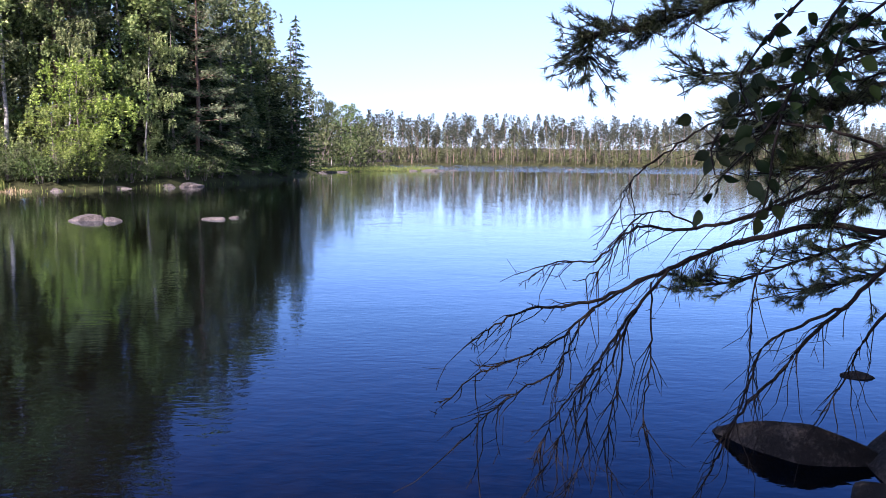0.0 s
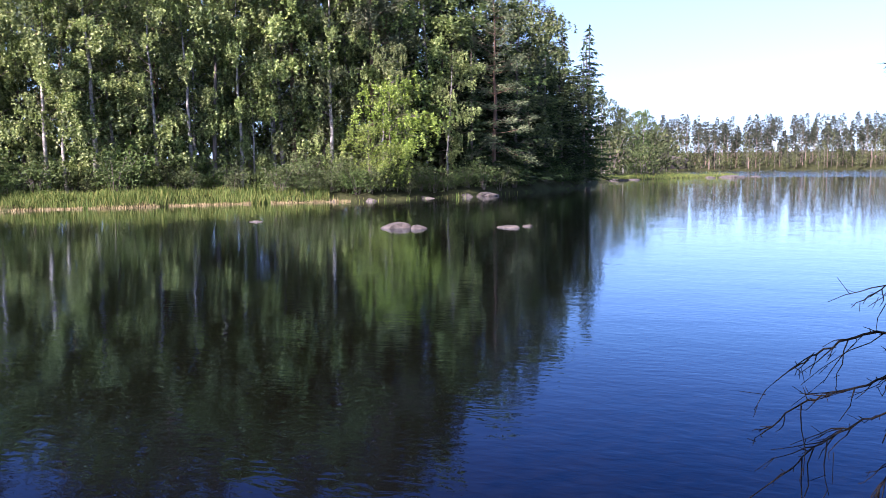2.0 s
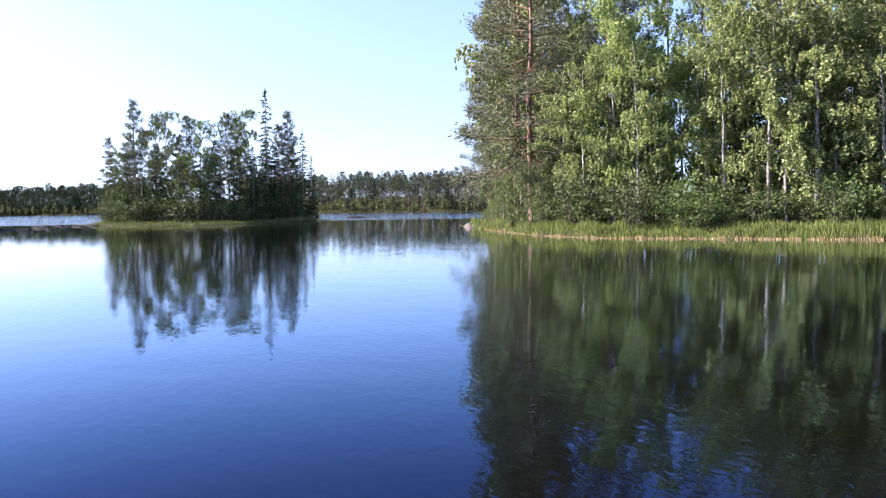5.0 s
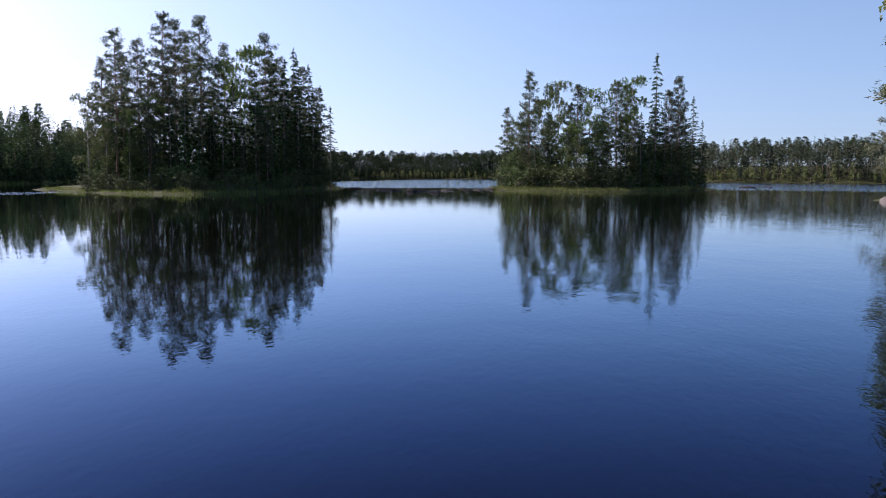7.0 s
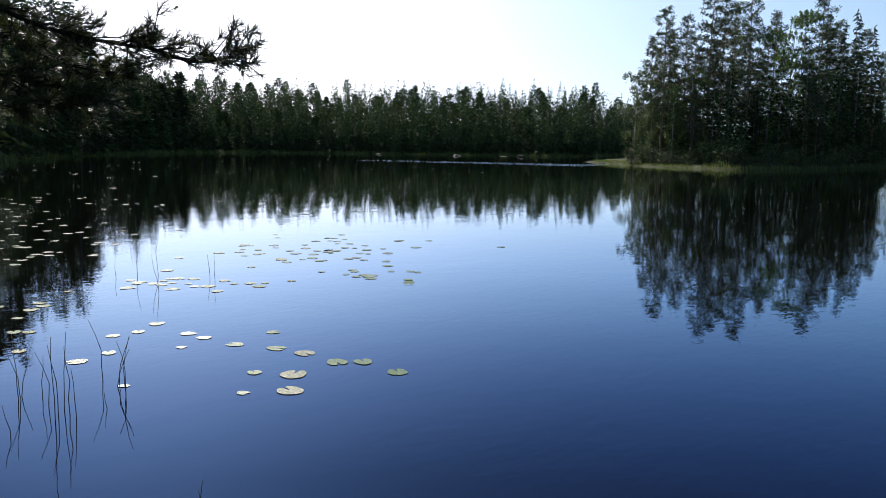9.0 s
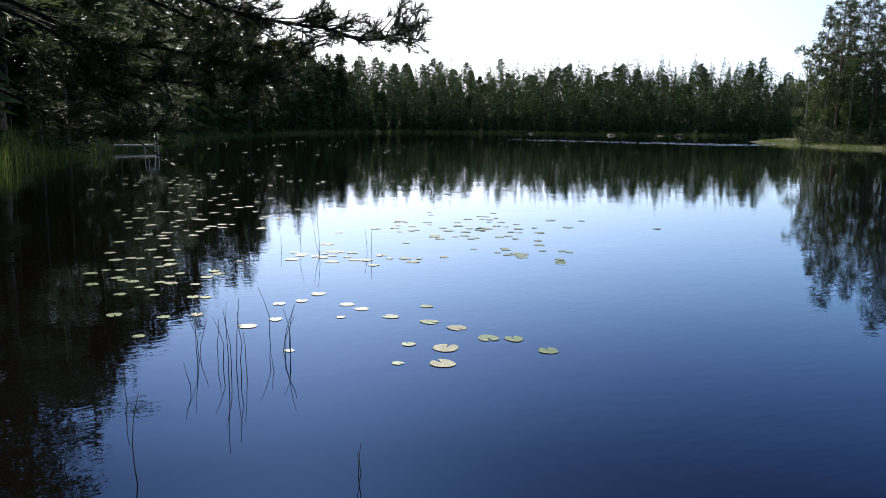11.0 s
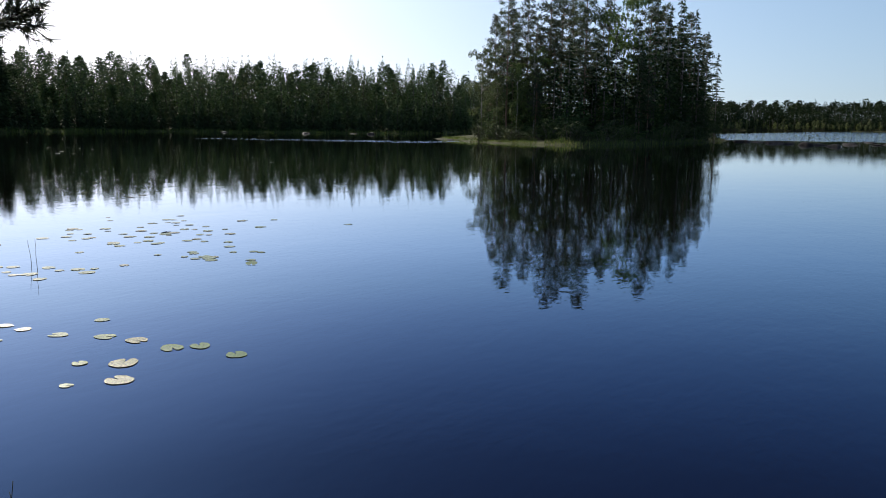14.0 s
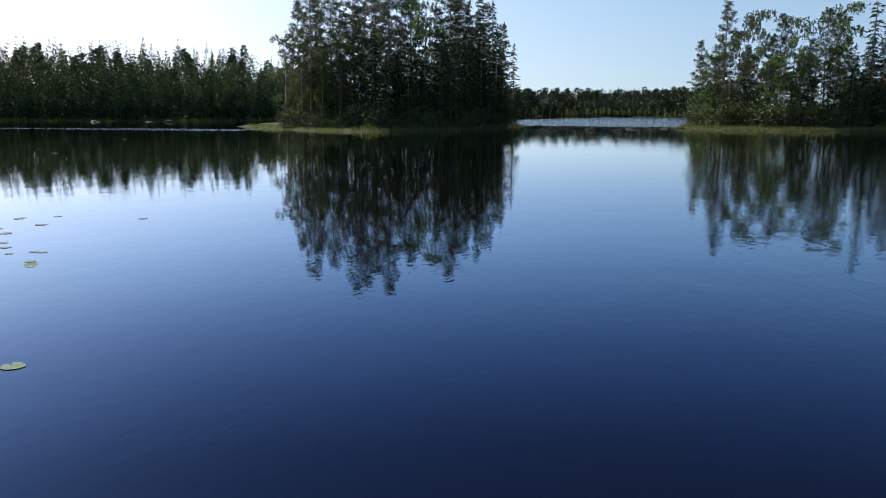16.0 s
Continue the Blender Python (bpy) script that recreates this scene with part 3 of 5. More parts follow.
# the wooded island opposite: tall trees at the back, birches in front, bushes at the edge
for az, d, top, kind in (
    (64.2, 69, 12.0, "pine"), (63.0, 66, 18.0, "pine"), (62.4, 62, 19.5, "pine"), (60.0, 70, 15.0, "pine"), (57.5, 68, 19.0, "pine"), (55.0, 62, 17.0, "pine"),
    (52.0, 64, 18.0, "birch"), (50.0, 66, 17.5, "pine"), (47.5, 62, 13.5, "pine"), (44.5, 60, 18.0, "pine"), (42.0, 60, 19.0, "birch"), 
    (36.0, 60, 19.0, "pine"), (33.5, 58, 19.0, "birch"), (31.0, 57, 19.0, "pine"), (29.9, 55, 20.0, "pine"), (27.0, 58, 19.0, "birch"), (24.2, 56, 20.0, "pine"), (23.4, 57, 19.0, "pine"),
    (21.0, 60, 18.0, "birch"), (18.5, 62, 17.0, "pine"), (16.5, 62, 15.5, "birch"), (14.5, 66, 14.6, "pine"), (13.0, 68, 13.4, "pine"), (11.8, 70, 10.5, "pine"), (10.8, 74, 9.0, "spruce"), (9.6, 78, 7.0, "spruce"), (9.2, 84, 8.8, "snag"), (8.2, 96, 5.5, "spruce"),
):
    island_tree(kind, az, d, top)
island_tree("pine", 63.2, 66.5, 16.5, 1.15, 1)
island_tree("pine", 62.0, 62.5, 18.5, 1.2, 3)
for az, d in ((38.9, 49), (29.9, 47.5), (24.3, 49), (23.3, 50.5), (56.2, 52), (45.6, 51)):
    island_tree("pine", az, d, 19.5, 0.9, 0)
island_tree("pine", 61.3, 51, 20.5, 1.3, 1)
island_tree("pine", 62.4, 56, 17.5, 1.2, 3)
island_tree("pine", 63.8, 62, 11.0, 1.1, 1)
island_tree("snag", 38.0, 50.0, 17.0)
island_tree("snag", 39.6, 51.5, 15.0)
edge = np.random.default_rng(5)
for az in np.arange(20.0, 63.0, 1.45):
    if not 44.0 < az < 59.0:
        d = float(table(az, MAIN_NEAR)) + edge.uniform(10, 17)
        island_tree(edge.choice(["birch_fill", "birch_fill", "pine"]), az + edge.uniform(-0.4, 0.4), d, edge.uniform(18.5, 20.5), 0.95)
for az in np.arange(9.6, 63, 1.1):
    base = float(table(az, MAIN_NEAR))
    d = base + edge.uniform(3.0, 7.5)
    kind = edge.choice(["spruce", "spruce", "pine", "alder"] if az < 18.5 else ["pine", "alder"] if az > 60 else ["birch", "birch", "birch", "alder"])
    if 37.2 < az < 38.3:
        continue
    plant(kind, az + edge.uniform(-0.5, 0.5), d, edge.uniform(7.5, 13.5) if az < 20 or az > 46 or edge.random() < 0.45 else edge.uniform(12.5, 17.0), edge.uniform(1.0, 1.3))
for az in np.arange(9.8, 64, 1.9):
    d = float(table(az, MAIN_NEAR)) + edge.uniform(9, 16)
    plant(edge.choice(["birch_fill", "birch_fill", "spruce"] if az > 19 else ["spruce"]), az + edge.uniform(-0.8, 0.8), d, edge.uniform(8, 14), 1.3)
for az in np.arange(9.6, 65, 1.15):
    d = float(table(az, MAIN_NEAR)) + edge.uniform(1.4, 3.6)
    if edge.random() < 0.6:
        plant("bush", az + edge.uniform(-0.4, 0.4), d, edge.uniform(0.9, 2.9) * (1.0 if az > 40 else 0.75), 1.1)
# dark-needled spruces crowd this end, standing in for the shade that lies on it
for az in np.arange(9.4, 19, 0.8):
    plant("spruce", az, float(table(az, MAIN_NEAR)) + edge.uniform(2.5, 12), edge.uniform(5, 9.5), 2.0)
for az in np.arange(10.4, 20, 0.75):
    plant("alder" if edge.random() < 0.4 else "spruce", az, float(table(az, MAIN_NEAR)) + edge.uniform(4, 12), edge.uniform(7, 9.5) + 0.55 * (az - 10), 1.9)
for az in np.arange(19.2, 31.0, 0.9):
    plant("bush", az, float(table(az, MAIN_NEAR)) + edge.uniform(0.5, 1.4), edge.uniform(0.8, 1.8), 1.25)
for az in np.arange(9.9, 19.0, 1.1):
    plant("bush", az, float(table(az, MAIN_NEAR)) + edge.uniform(0.7, 1.8), edge.uniform(0.7, 1.6), 1.3)
for az in np.arange(60.2, 65.0, 0.6):
    plant("alder", az, float(table(az, MAIN_NEAR)) + edge.uniform(1.5, 3.5), edge.uniform(2.2, 4.5), 1.5)
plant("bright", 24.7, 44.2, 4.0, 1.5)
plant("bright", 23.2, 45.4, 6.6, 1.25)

# the island with tall pines
for az, d, top, kind in (
    (117.6, 88, 7.4, "pine"), (116.7, 84, 9.3, "pine"), (115.4, 90, 8.7, "pine"), (113.8, 86, 10.4, "pine"), (113.0, 92, 10.0, "pine"), (112.3, 96, 9.4, "pine"), (111.4, 88, 10.4, "pine"),
    (109.9, 94, 8.7, "pine"), (108.8, 88, 9.3, "birch"), (107.1, 92, 9.4, "pine"), (106.2, 96, 8.0, "pine"), (105.2, 98, 8.6, "spruce"), (104.5, 100, 7.4, "pine"), (103.6, 104, 5.0, "spruce"), (102.7, 108, 4.8, "spruce"), (104.2, 99, 7.6, "spruce"), (105.0, 95, 8.2, "spruce"), (105.8, 94, 7.9, "spruce"), (106.7, 92, 8.6, "spruce"), (103.4, 103, 6.2, "spruce"),
    (105.9, 92, 7.2, "spruce"), (107.8, 86, 7.0, "spruce"), (109.3, 84, 6.4, "spruce"), (110.6, 84, 5.5, "spruce"), (114.8, 82, 5.5, "birch"), (116.0, 82, 4.6, "birch"), (117.4, 82, 3.6, "birch"), (113.4, 80, 4.8, "spruce"), (104.9, 94, 6.0, "spruce"), (103.9, 98, 5.6, "spruce"),
):
    island_tree(kind, az, d, top)
for az in np.arange(103.2, 119.0, 0.7):
    d = float(table(az, A_NEAR)) + edge.uniform(1.0, 5.0)
    plant("bush", az, d, edge.uniform(0.8, 2.0), 1.3)
for az in np.arange(103.0, 118.6, 0.95):
    d = float(table(az, A_NEAR)) + edge.uniform(5, 16)
    dark = az < 110.5
    plant(edge.choice(["spruce", "spruce", "pine"]) if dark else edge.choice(["birch", "pine", "spruce"]), az + edge.uniform(-0.3, 0.3), d, edge.uniform(6.0, 10.0) * (0.7 if az < 104 else 1.0), 1.1)

for az in np.arange(102.8, 118.4, 0.8):
    d = float(table(az, A_NEAR)) + edge.uniform(8, 20)
    plant("spruce", az, d, (edge.uniform(6.0, 11.5) if 103.8 < az < 110.5 else edge.uniform(4.0, 8.0)) * (0.75 if az < 103.6 or az > 117.6 else 1.0), 1.4)

for az in np.arange(103.6, 117.6, 1.6):
    island_tree("pine", az + edge.uniform(-0.3, 0.3), float(table(az, A_NEAR)) + edge.uniform(10, 24), edge.uniform(6.2, 8.2) * (0.75 if az < 104.4 else 1.0), 1.15)

# the smaller island with one tall spruce
for az, d, top, kind in (
    (90.2, 108, 4.8, "pine"), (88.7, 104, 7.2, "pine"), (87.8, 110, 5.8, "birch"), (86.7, 106, 7.0, "birch"), (85.4, 104, 6.3, "pine"), (84.5, 108, 6.5, "birch"), (83.6, 104, 4.6, "spruce"), (82.6, 108, 6.5, "pine"),
    (81.6, 110, 7.2, "birch"), (80.05, 106, 8.3, "spruce"), (79.2, 112, 5.8, "pine"), (78.6, 112, 6.7, "pine"), (77.6, 114, 5.4, "spruce"), (77.0, 116, 3.8, "spruce"), (89.4, 104, 4.2, "birch"), (86.0, 100, 3.8, "birch"),
    (84.0, 100, 4.2, "alder"), (81.0, 102, 4.4, "spruce"), (82.0, 101, 3.8, "spruce"), (79.4, 106, 4.4, "spruce"), (78.2, 110, 4.6, "spruce"), (87.2, 102, 4.4, "spruce"),
):
    island_tree(kind, az, d, top)
for az in np.arange(77.2, 91.0, 1.1):
    d = float(table(az, B_NEAR)) + edge.uniform(3.0, 6.0)
    plant("bush", az, d, edge.uniform(1.2, 2.6), 1.4)
for az in np.arange(77.2, 90.8, 0.85):
    d = float(table(az, B_NEAR)) + edge.uniform(5, 14)
    plant(edge.choice(["spruce", "pine", "alder", "spruce"]), az + edge.uniform(-0.3, 0.3), d, edge.uniform(4.5, 8.5) * (0.8 if az < 78 or az > 90 else 1.0), 1.3)

for az in np.arange(78.4, 90.2, 1.8):
    island_tree("pine", az + edge.uniform(-0.3, 0.3), float(table(az, B_NEAR)) + edge.uniform(9, 18), edge.uniform(4.4, 5.9), 1.15)

# low trees on the spit behind the wooded island
for az, d, top, kind in ((8.0, 108, 5.0, "birch"), (7.3, 112, 4.4, "alder"), (6.7, 110, 4.3, "birch"), (6.0, 118, 4.0, "alder"), (5.3, 122, 4.0, "birch"), (4.6, 128, 3.0, "alder"), (4.0, 126, 2.4, "bush"), (7.6, 104, 2.4, "bush"), (5.6, 110, 1.5, "bush"), (4.9, 114, 1.6, "bush")):
    island_tree(kind, az, d, top)


# ---- far woods ----
def woods(name, label, spots, detail, size, needle, bark, leaf=None, wide=1.0):
    """Many far trees as one mass: trunks, needle crowns and, among them, a few leafy crowns."""
    rng = np.random.default_rng(len(spots))
    crown, leafage, wood = Geo(), Geo(), Geo()
    for az, d, h, form in spots:
        p = np.array(polar(az, d, land(az, d) - 0.1))
        wood.tube([p, p + [0, 0, h * 0.85]], [0.009 * h, 0.02], 3)
        n = detail
        k = h / 15 * wide
        a = rng.uniform(0, 2 * math.pi, n)
        if form == "birch":
            z = rng.beta(1.6, 1.4, n) * 0.85 + 0.15
            r = 2.9 * np.sin(math.pi * np.clip((z - 0.1) / 0.95, 0.05, 1)) * rng.uniform(0.3, 1.0, n) * (1 + 0.3 * np.sin(a * 3 + z * 14))
            c = p + np.c_[np.cos(a) * r * k, np.sin(a) * r * k, z * h]
            (leafage if leaf else crown).leaves(c, size * rng.uniform(0.7, 1.1), rng, 0.55, 0.3)
            continue
        tier = rng.uniform(0.055, 0.08)
        if form == "pine":
            z = rng.beta(1.5, 1.3, n) * 0.55 + 0.45
            low = np.clip((1.0 - z) / 0.55, 0.02, 1.0)
            r = 2.0 * low ** 0.7 * (1 - 0.5 * np.clip(low - 0.65, 0, 1) / 0.35) * rng.uniform(0.05, 1.0, n) * (1 + 0.25 * np.sin(a * 2 + z * 25))
            tilt = rng.uniform(-0.2, 0.6, n)
            fine = np.ones(n)
        else:
            z = rng.beta(1.0, 1.35, n)
            z = np.clip(0.85 * z + 0.15 * np.round(z / tier) * tier, 0, 0.995)
            r = 2.8 * (1.0 - z) ** 1.15 * rng.uniform(0.1, 1.0, n) * rng.uniform(0.75, 1.1)
            tilt = rng.uniform(-0.9, -0.1, n)
            tilt[z > 0.93] = 0.6
            fine = 1.1 - 0.55 * z
        c = p + np.c_[np.cos(a) * r * k, np.sin(a) * r * k, (z * 0.97 + 0.03) * h]
        turn = a + rng.normal(0, 0.6, n)
        crown.needles(c, np.c_[np.cos(turn), np.sin(turn), tilt], size * 1.7 * fine, size * 0.7 * fine, rng)
    root = thing(name, label, "forest", kind="stuff")
    if crown.count:
        part("crown", crown, needle, root)
    if leafage.count:
        part("leaves", leafage, leaf, root)
    part("trunk", wood, bark, root)


def scatter(seed, low, high, rows, gap, height, forms, spread=5.0, vary=(0.6, 1.15)):
    """Tree places in rows behind the shore."""
    rng = np.random.default_rng(seed)
    out = []
    for row in range(rows):
        az = low
        while az < high:
            d = float(table(az, SHORE)) + 3 + row * spread + rng.uniform(0, spread)
            h = height * rng.uniform(*vary) * (0.75 if row == 0 else 1.0)
            out.append((az, d, h, rng.choice(forms)))
            az += gap / d * 57.3 * rng.uniform(0.5, 1.5)
    return out


woods("far_woods", "far pine forest with bare trunks along the opposite shore", scatter(1, -36, 12, 8, 2.7, 13.0, ["pine", "pine", "pine", "spruce"], 6, (0.62, 1.2)), 230, 0.4, FAR_NEEDLE, PALE_BARK)
woods("shore_thicket", "light green young birches below the far pines", [(a, d - 4.5, h * (0.2 + 0.22 * (1 + math.sin(a * 1.9 + 2 * math.sin(a * 0.7))) + 0.34 * abs(math.sin(a * 37))), "birch") for a, d, h, f in scatter(2, -36, 10, 4, 2.4, 12, ["birch"], 5)], 110, 0.55, THICKET_LEAF, GREY_BARK)
woods("mixed_woods", "distant green mixed forest between the islands", scatter(3, 62, 82, 6, 2.2, 13.4, ["pine", "pine", "spruce", "birch"], 5, (0.78, 1.1)), 230, 0.55, FAR_NEEDLE, PINE_BARK, None, 1.65)
woods("shore_saplings", "young mixed trees along the distant shore", [(a, d - 4, h * 0.5, "birch") for a, d, h, f in scatter(10, 62, 111, 2, 3.4, 12, ["birch"], 3)], 80, 0.9, THICKET_LEAF, GREY_BARK)
woods("hill_woods", "distant dark forested hill beyond the lake", scatter(4, 88, 111, 6, 2.6, 13.4, ["spruce", "pine", "spruce"], 9, (0.85, 1.08)), 150, 0.9, SPRUCE_NEEDLE, GREY_BARK, None, 2.1)
woods("shaded_woods", "dark spruce and pine forest on the shaded shore", scatter(5, 114, 154, 10, 2.1, 8.8, ["spruce", "spruce", "spruce", "pine", "spruce", "spruce", "spruce", "birch"], 5.0, (0.62, 1.36)), 430, 0.38, SHADE_NEEDLE, SHADE_BARK, DIM_LEAF, 1.55)
woods("shaded_thicket", "dark young trees and bushes along the shaded shore", [(a, d - 2, h * 0.5, "spruce") for a, d, h, f in scatter(8, 118, 158, 2, 1.8, 11, ["birch"], 2.5)], 120, 0.5, SPRUCE_NEEDLE, SHADE_BARK)
for az, d, h, form in scatter(6, 153, 174.5, 3, 2.7, 17.5, ["spruce", "pine", "spruce"], 4.5, (0.7, 1.15)):
    plant(form, az, d, h * (0.75 if az < 156 else 1.0), 1.7)
for az, d, h, form in scatter(9, 153, 174, 1, 1.8, 7.5, ["spruce"], 1.5):
    plant("spruce", az, d - 2.2, h, 1.7)
woods("near_bank_woods", "dark forest filling the bank behind its first trees", [(a, d + 3, h * (0.75 if a < 156 else 1.0), f) for a, d, h, f in scatter(7, 150, 176, 5, 2.2, 16, ["spruce", "pine", "spruce"], 5)], 420, 0.55, SPRUCE_NEEDLE, GREY_BARK, None, 1.9)

# unseen forest, added behind the camera's shore to block sky light from the near boughs
back = np.random.default_rng(40)
woods("shore_forest", "unseen tall forest added to shade the near shore", [(back.uniform(190, 312), back.uniform(4.5, 22), back.uniform(10, 16), back.choice(["spruce", "pine"])) for _ in range(90)] + [(back.uniform(178, 190), back.uniform(11, 26), back.uniform(10, 14), "spruce") for _ in range(14)], 650, 0.34, SPRUCE_NEEDLE, GREY_BARK)

# undergrowth in the middle of the wooded island
under = np.random.default_rng(41)
woods("undergrowth", "dark young spruces filling the end of the wooded island", [(a, float(table(a, MAIN_NEAR)) + under.uniform(11, 26), under.uniform(3, 7.5), "spruce") for a in under.uniform(10, 20, 40)], 110, 0.55, SPRUCE_NEEDLE, GREY_BARK)
woods("island_thicket", "dark undergrowth of young spruces and birches between the island trunks", [(a, float(table(a, A_NEAR)) + under.uniform(7, 22), under.uniform(3.5, 8.5) * (1.15 if a < 111 else 0.85), under.choice(["spruce", "spruce", "birch"])) for a in under.uniform(103.6, 117.8, 80)] + [(a, float(table(a, B_NEAR)) + under.uniform(6, 18), under.uniform(3.0, 7.0), under.choice(["spruce", "birch"])) for a in under.uniform(77.6, 90.4, 60)], 190, 0.3, SHADE_NEEDLE, SHADE_BARK, DIM_LEAF, 1.6)
woods("saplings", "leafy green saplings filling the wooded island", [(a, float(table(a, MAIN_NEAR)) + under.uniform(5, 20), under.uniform(3, 9), "birch") for a in under.uniform(19.5, 64, 170)], 240, 0.26, SHRUB_LEAF, GREY_BARK)

# forms that were not planted are taken away again
for forms in MODELS.values():
    for root, used, _ in forms:
        if not used:
            for ob in (*root.children_recursive, root):
                bpy.data.objects.remove(ob)


# ---- grass along the shores ----
def grass(name, label, near, low, high, height, count, seed, out=0.9, depth=2.6, bare=-9.0, mat=GRASS_BLADE):
    """Tall shore grass as one mass of bent blades."""
    rng = np.random.default_rng(seed)
    geo = Geo()
    az = rng.uniform(low, high, count)
    base = np.array([float(table(a, near)) for a in az])
    d = base - out + rng.beta(1.2, 1.7, count) * (out + depth)
    keep = np.array([noise.noise(Vector((a * 0.45 + seed, 0.0, 2.0))) > bare for a in az])
    for a, r in zip(az[keep], d[keep]):
        p = np.array(polar(a, r, max(land(a, r), 0.0) - 0.04))
        h = height * rng.uniform(0.45, 1.15) * (0.75 + 0.5 * noise.noise(Vector((a * 0.9, r * 0.2, 5.0))))
        lean = rng.normal(0, 0.22, 2) * h
        w = rng.uniform(0.006, 0.016)
        t = rng.uniform(0, 3.14)
        side = np.array([math.cos(t), math.sin(t), 0]) * w
        mid = p + [lean[0] * 0.35, lean[1] * 0.35, h * 0.6]
        tip = p + [lean[0], lean[1], h]
        geo.add([p - side, p + side, mid + side * 0.7, mid - side * 0.7, tip], [(0, 1, 2, 3)], [(3, 2, 4)])
    ob = new(name, geo.mesh(name, mat))
    tagged(ob, label, "grass", kind="stuff")


grass("shore_grass", "yellow-green tall grass along the wooded island's edge", MAIN_NEAR, 27.5, 65.8, 0.56, 22000, 3, 0.3, 2.4)
grass("dead_grass", "pale dead grass hanging over the island's bank", MAIN_NEAR, 26.0, 65.8, 0.2, 9000, 13, 0.55, 0.15, -0.25, STRAW)
grass("sparse_reeds", "sparse green reeds in the shallow water", MAIN_NEAR, 9.0, 27.5, 0.4, 170, 4, 1.5, 0.6)
grass("island_grass", "sunlit yellow-green grass around the pine island", A_NEAR, 114.5, 121.3, 0.2, 6000, 5, 0.3, 6.0)
grass("island_reeds", "dark reeds at the shaded island shore", A_NEAR, 102.2, 114.0, 0.55, 1500, 6, 0.8, 2.0)
grass("meadow_grass", "yellow-green grass belt around the small island", B_NEAR, 76.6, 91.4, 0.42, 10000, 7, 0.4, 5.0)
grass("bank_reeds", "dark reeds and sedge under the shaded bank", SHORE, 119, 179, 0.9, 9000, 9, 1.2, 3.0)
grass("spit_grass", "pale yellow grass on the low spit", SPIT_NEAR, -0.9, 8.6, 0.6, 5000, 8, 0.6, 5.0)


# ---- rocks ----
def rock(label, az, d, size, mat, seed, sink=0.35, height=None, turn=0.0, group="rocks in the water", taper=0.0):
    """A weathered boulder, partly under water."""
    rng = np.random.default_rng(seed)
    bm = bmesh.new()
    bmesh.ops.create_icosphere(bm, subdivisions=4 if d < 30 else 3, radius=1.0)
    shift = Vector(rng.uniform(-50, 50, 3))
    for v in bm.verts:
        p = v.co.copy()
        r = 1 + 0.32 * noise.noise(p * 0.9 + shift) + 0.14 * noise.noise(p * 2.3 + shift) + 0.05 * noise.noise(p * 6 + shift) + 0.018 * noise.noise(p * 15 + shift)
        v.co = p * r
    for _ in range(17):
        n, c = Vector(rng.normal(0, 1, 3)).normalized(), rng.uniform(0.5, 0.8)
        for v in bm.verts:
            over = v.co.dot(n) - c
            if over > 0:
                v.co -= n * over
    for v in bm.verts:
        p = v.co.copy()
        v.co = p * (1 + 0.03 * noise.noise(p * 5 + shift) + 0.015 * noise.noise(p * 13 + shift))
        v.co.z = v.co.z if v.co.z < 0.7 else 0.7 + (v.co.z - 0.7) * 0.6
    sx, sy, sz = size
    reach = [max(abs(v.co[k]) for v in bm.verts) for k in range(3)]
    for v in bm.verts:
        v.co = Vector((v.co.x / reach[0], v.co.y / reach[1], v.co.z / reach[2] * 0.8))
        slim = 1 - taper * min(1.0, abs(v.co.x)) ** 1.5
        v.co.y *= slim
        v.co.z *= slim
    bmesh.ops.scale(bm, vec=(sx / 2, sy / 2, sz / 1.3), verts=bm.verts)
    me = bpy.data.meshes.new("boulder")
    bm.to_mesh(me)
    bm.free()
    me.polygons.foreach_set("use_smooth", np.ones(len(me.polygons), bool))
    me.materials.append(mat)
    ob = new("boulder", me)
    ob.matrix_basis = Matrix.Translation(polar(az, d, -sink * sz if height is None else height)) @ Matrix.Rotation(radians(turn), 4, "Z")
    return tagged(ob, label, "rock", group)


rock("rounded pinkish granite boulder standing in calm water", 22.95, 23.1, (0.98, 0.8, 0.5), ROCK, 1, 0.27, turn=20)
rock("smaller pinkish granite boulder beside a larger one", 21.5, 22.6, (0.66, 0.5, 0.34), ROCK, 2, 0.24, turn=20)
rock("flat grey stone just above the water", 14.95, 22.7, (0.78, 0.5, 0.27), ROCK, 3, 0.26, turn=20)
rock("small grey stone just above the water", 13.4, 23.2, (0.36, 0.3, 0.2), ROCK, 4, 0.25)
rock("flat grey rock barely breaking the surface", 32.75, 27.1, (1.0, 0.5, 0.24), ROCK, 5, 0.4, turn=30)
rock("sunlit pale granite slab at the island shore", 18.1, 47.2, (2.4, 1.6, 0.6), ROCK, 6, 0.2, turn=10)
rock("sunlit smooth granite boulder at the island shore", 16.3, 47.8, (2.0, 1.5, 0.62), ROCK, 7, 0.2, turn=60)
rock("low grey stone under the island bushes", 24.6, 42.4, (0.8, 0.5, 0.4), ROCK, 8, 0.2)
rock("low brown stone at the island shore", 27.2, 42.2, (0.7, 0.5, 0.36), ROCK, 9, 0.25)
rock("grey stone among the shore reeds", 20.6, 45.2, (1.2, 0.8, 0.36), ROCK, 10, 0.25)
rock("pale stone slab at the tip of the wooded island", 65.6, 66.5, (3.2, 1.8, 0.9), ROCK, 11, 0.2)
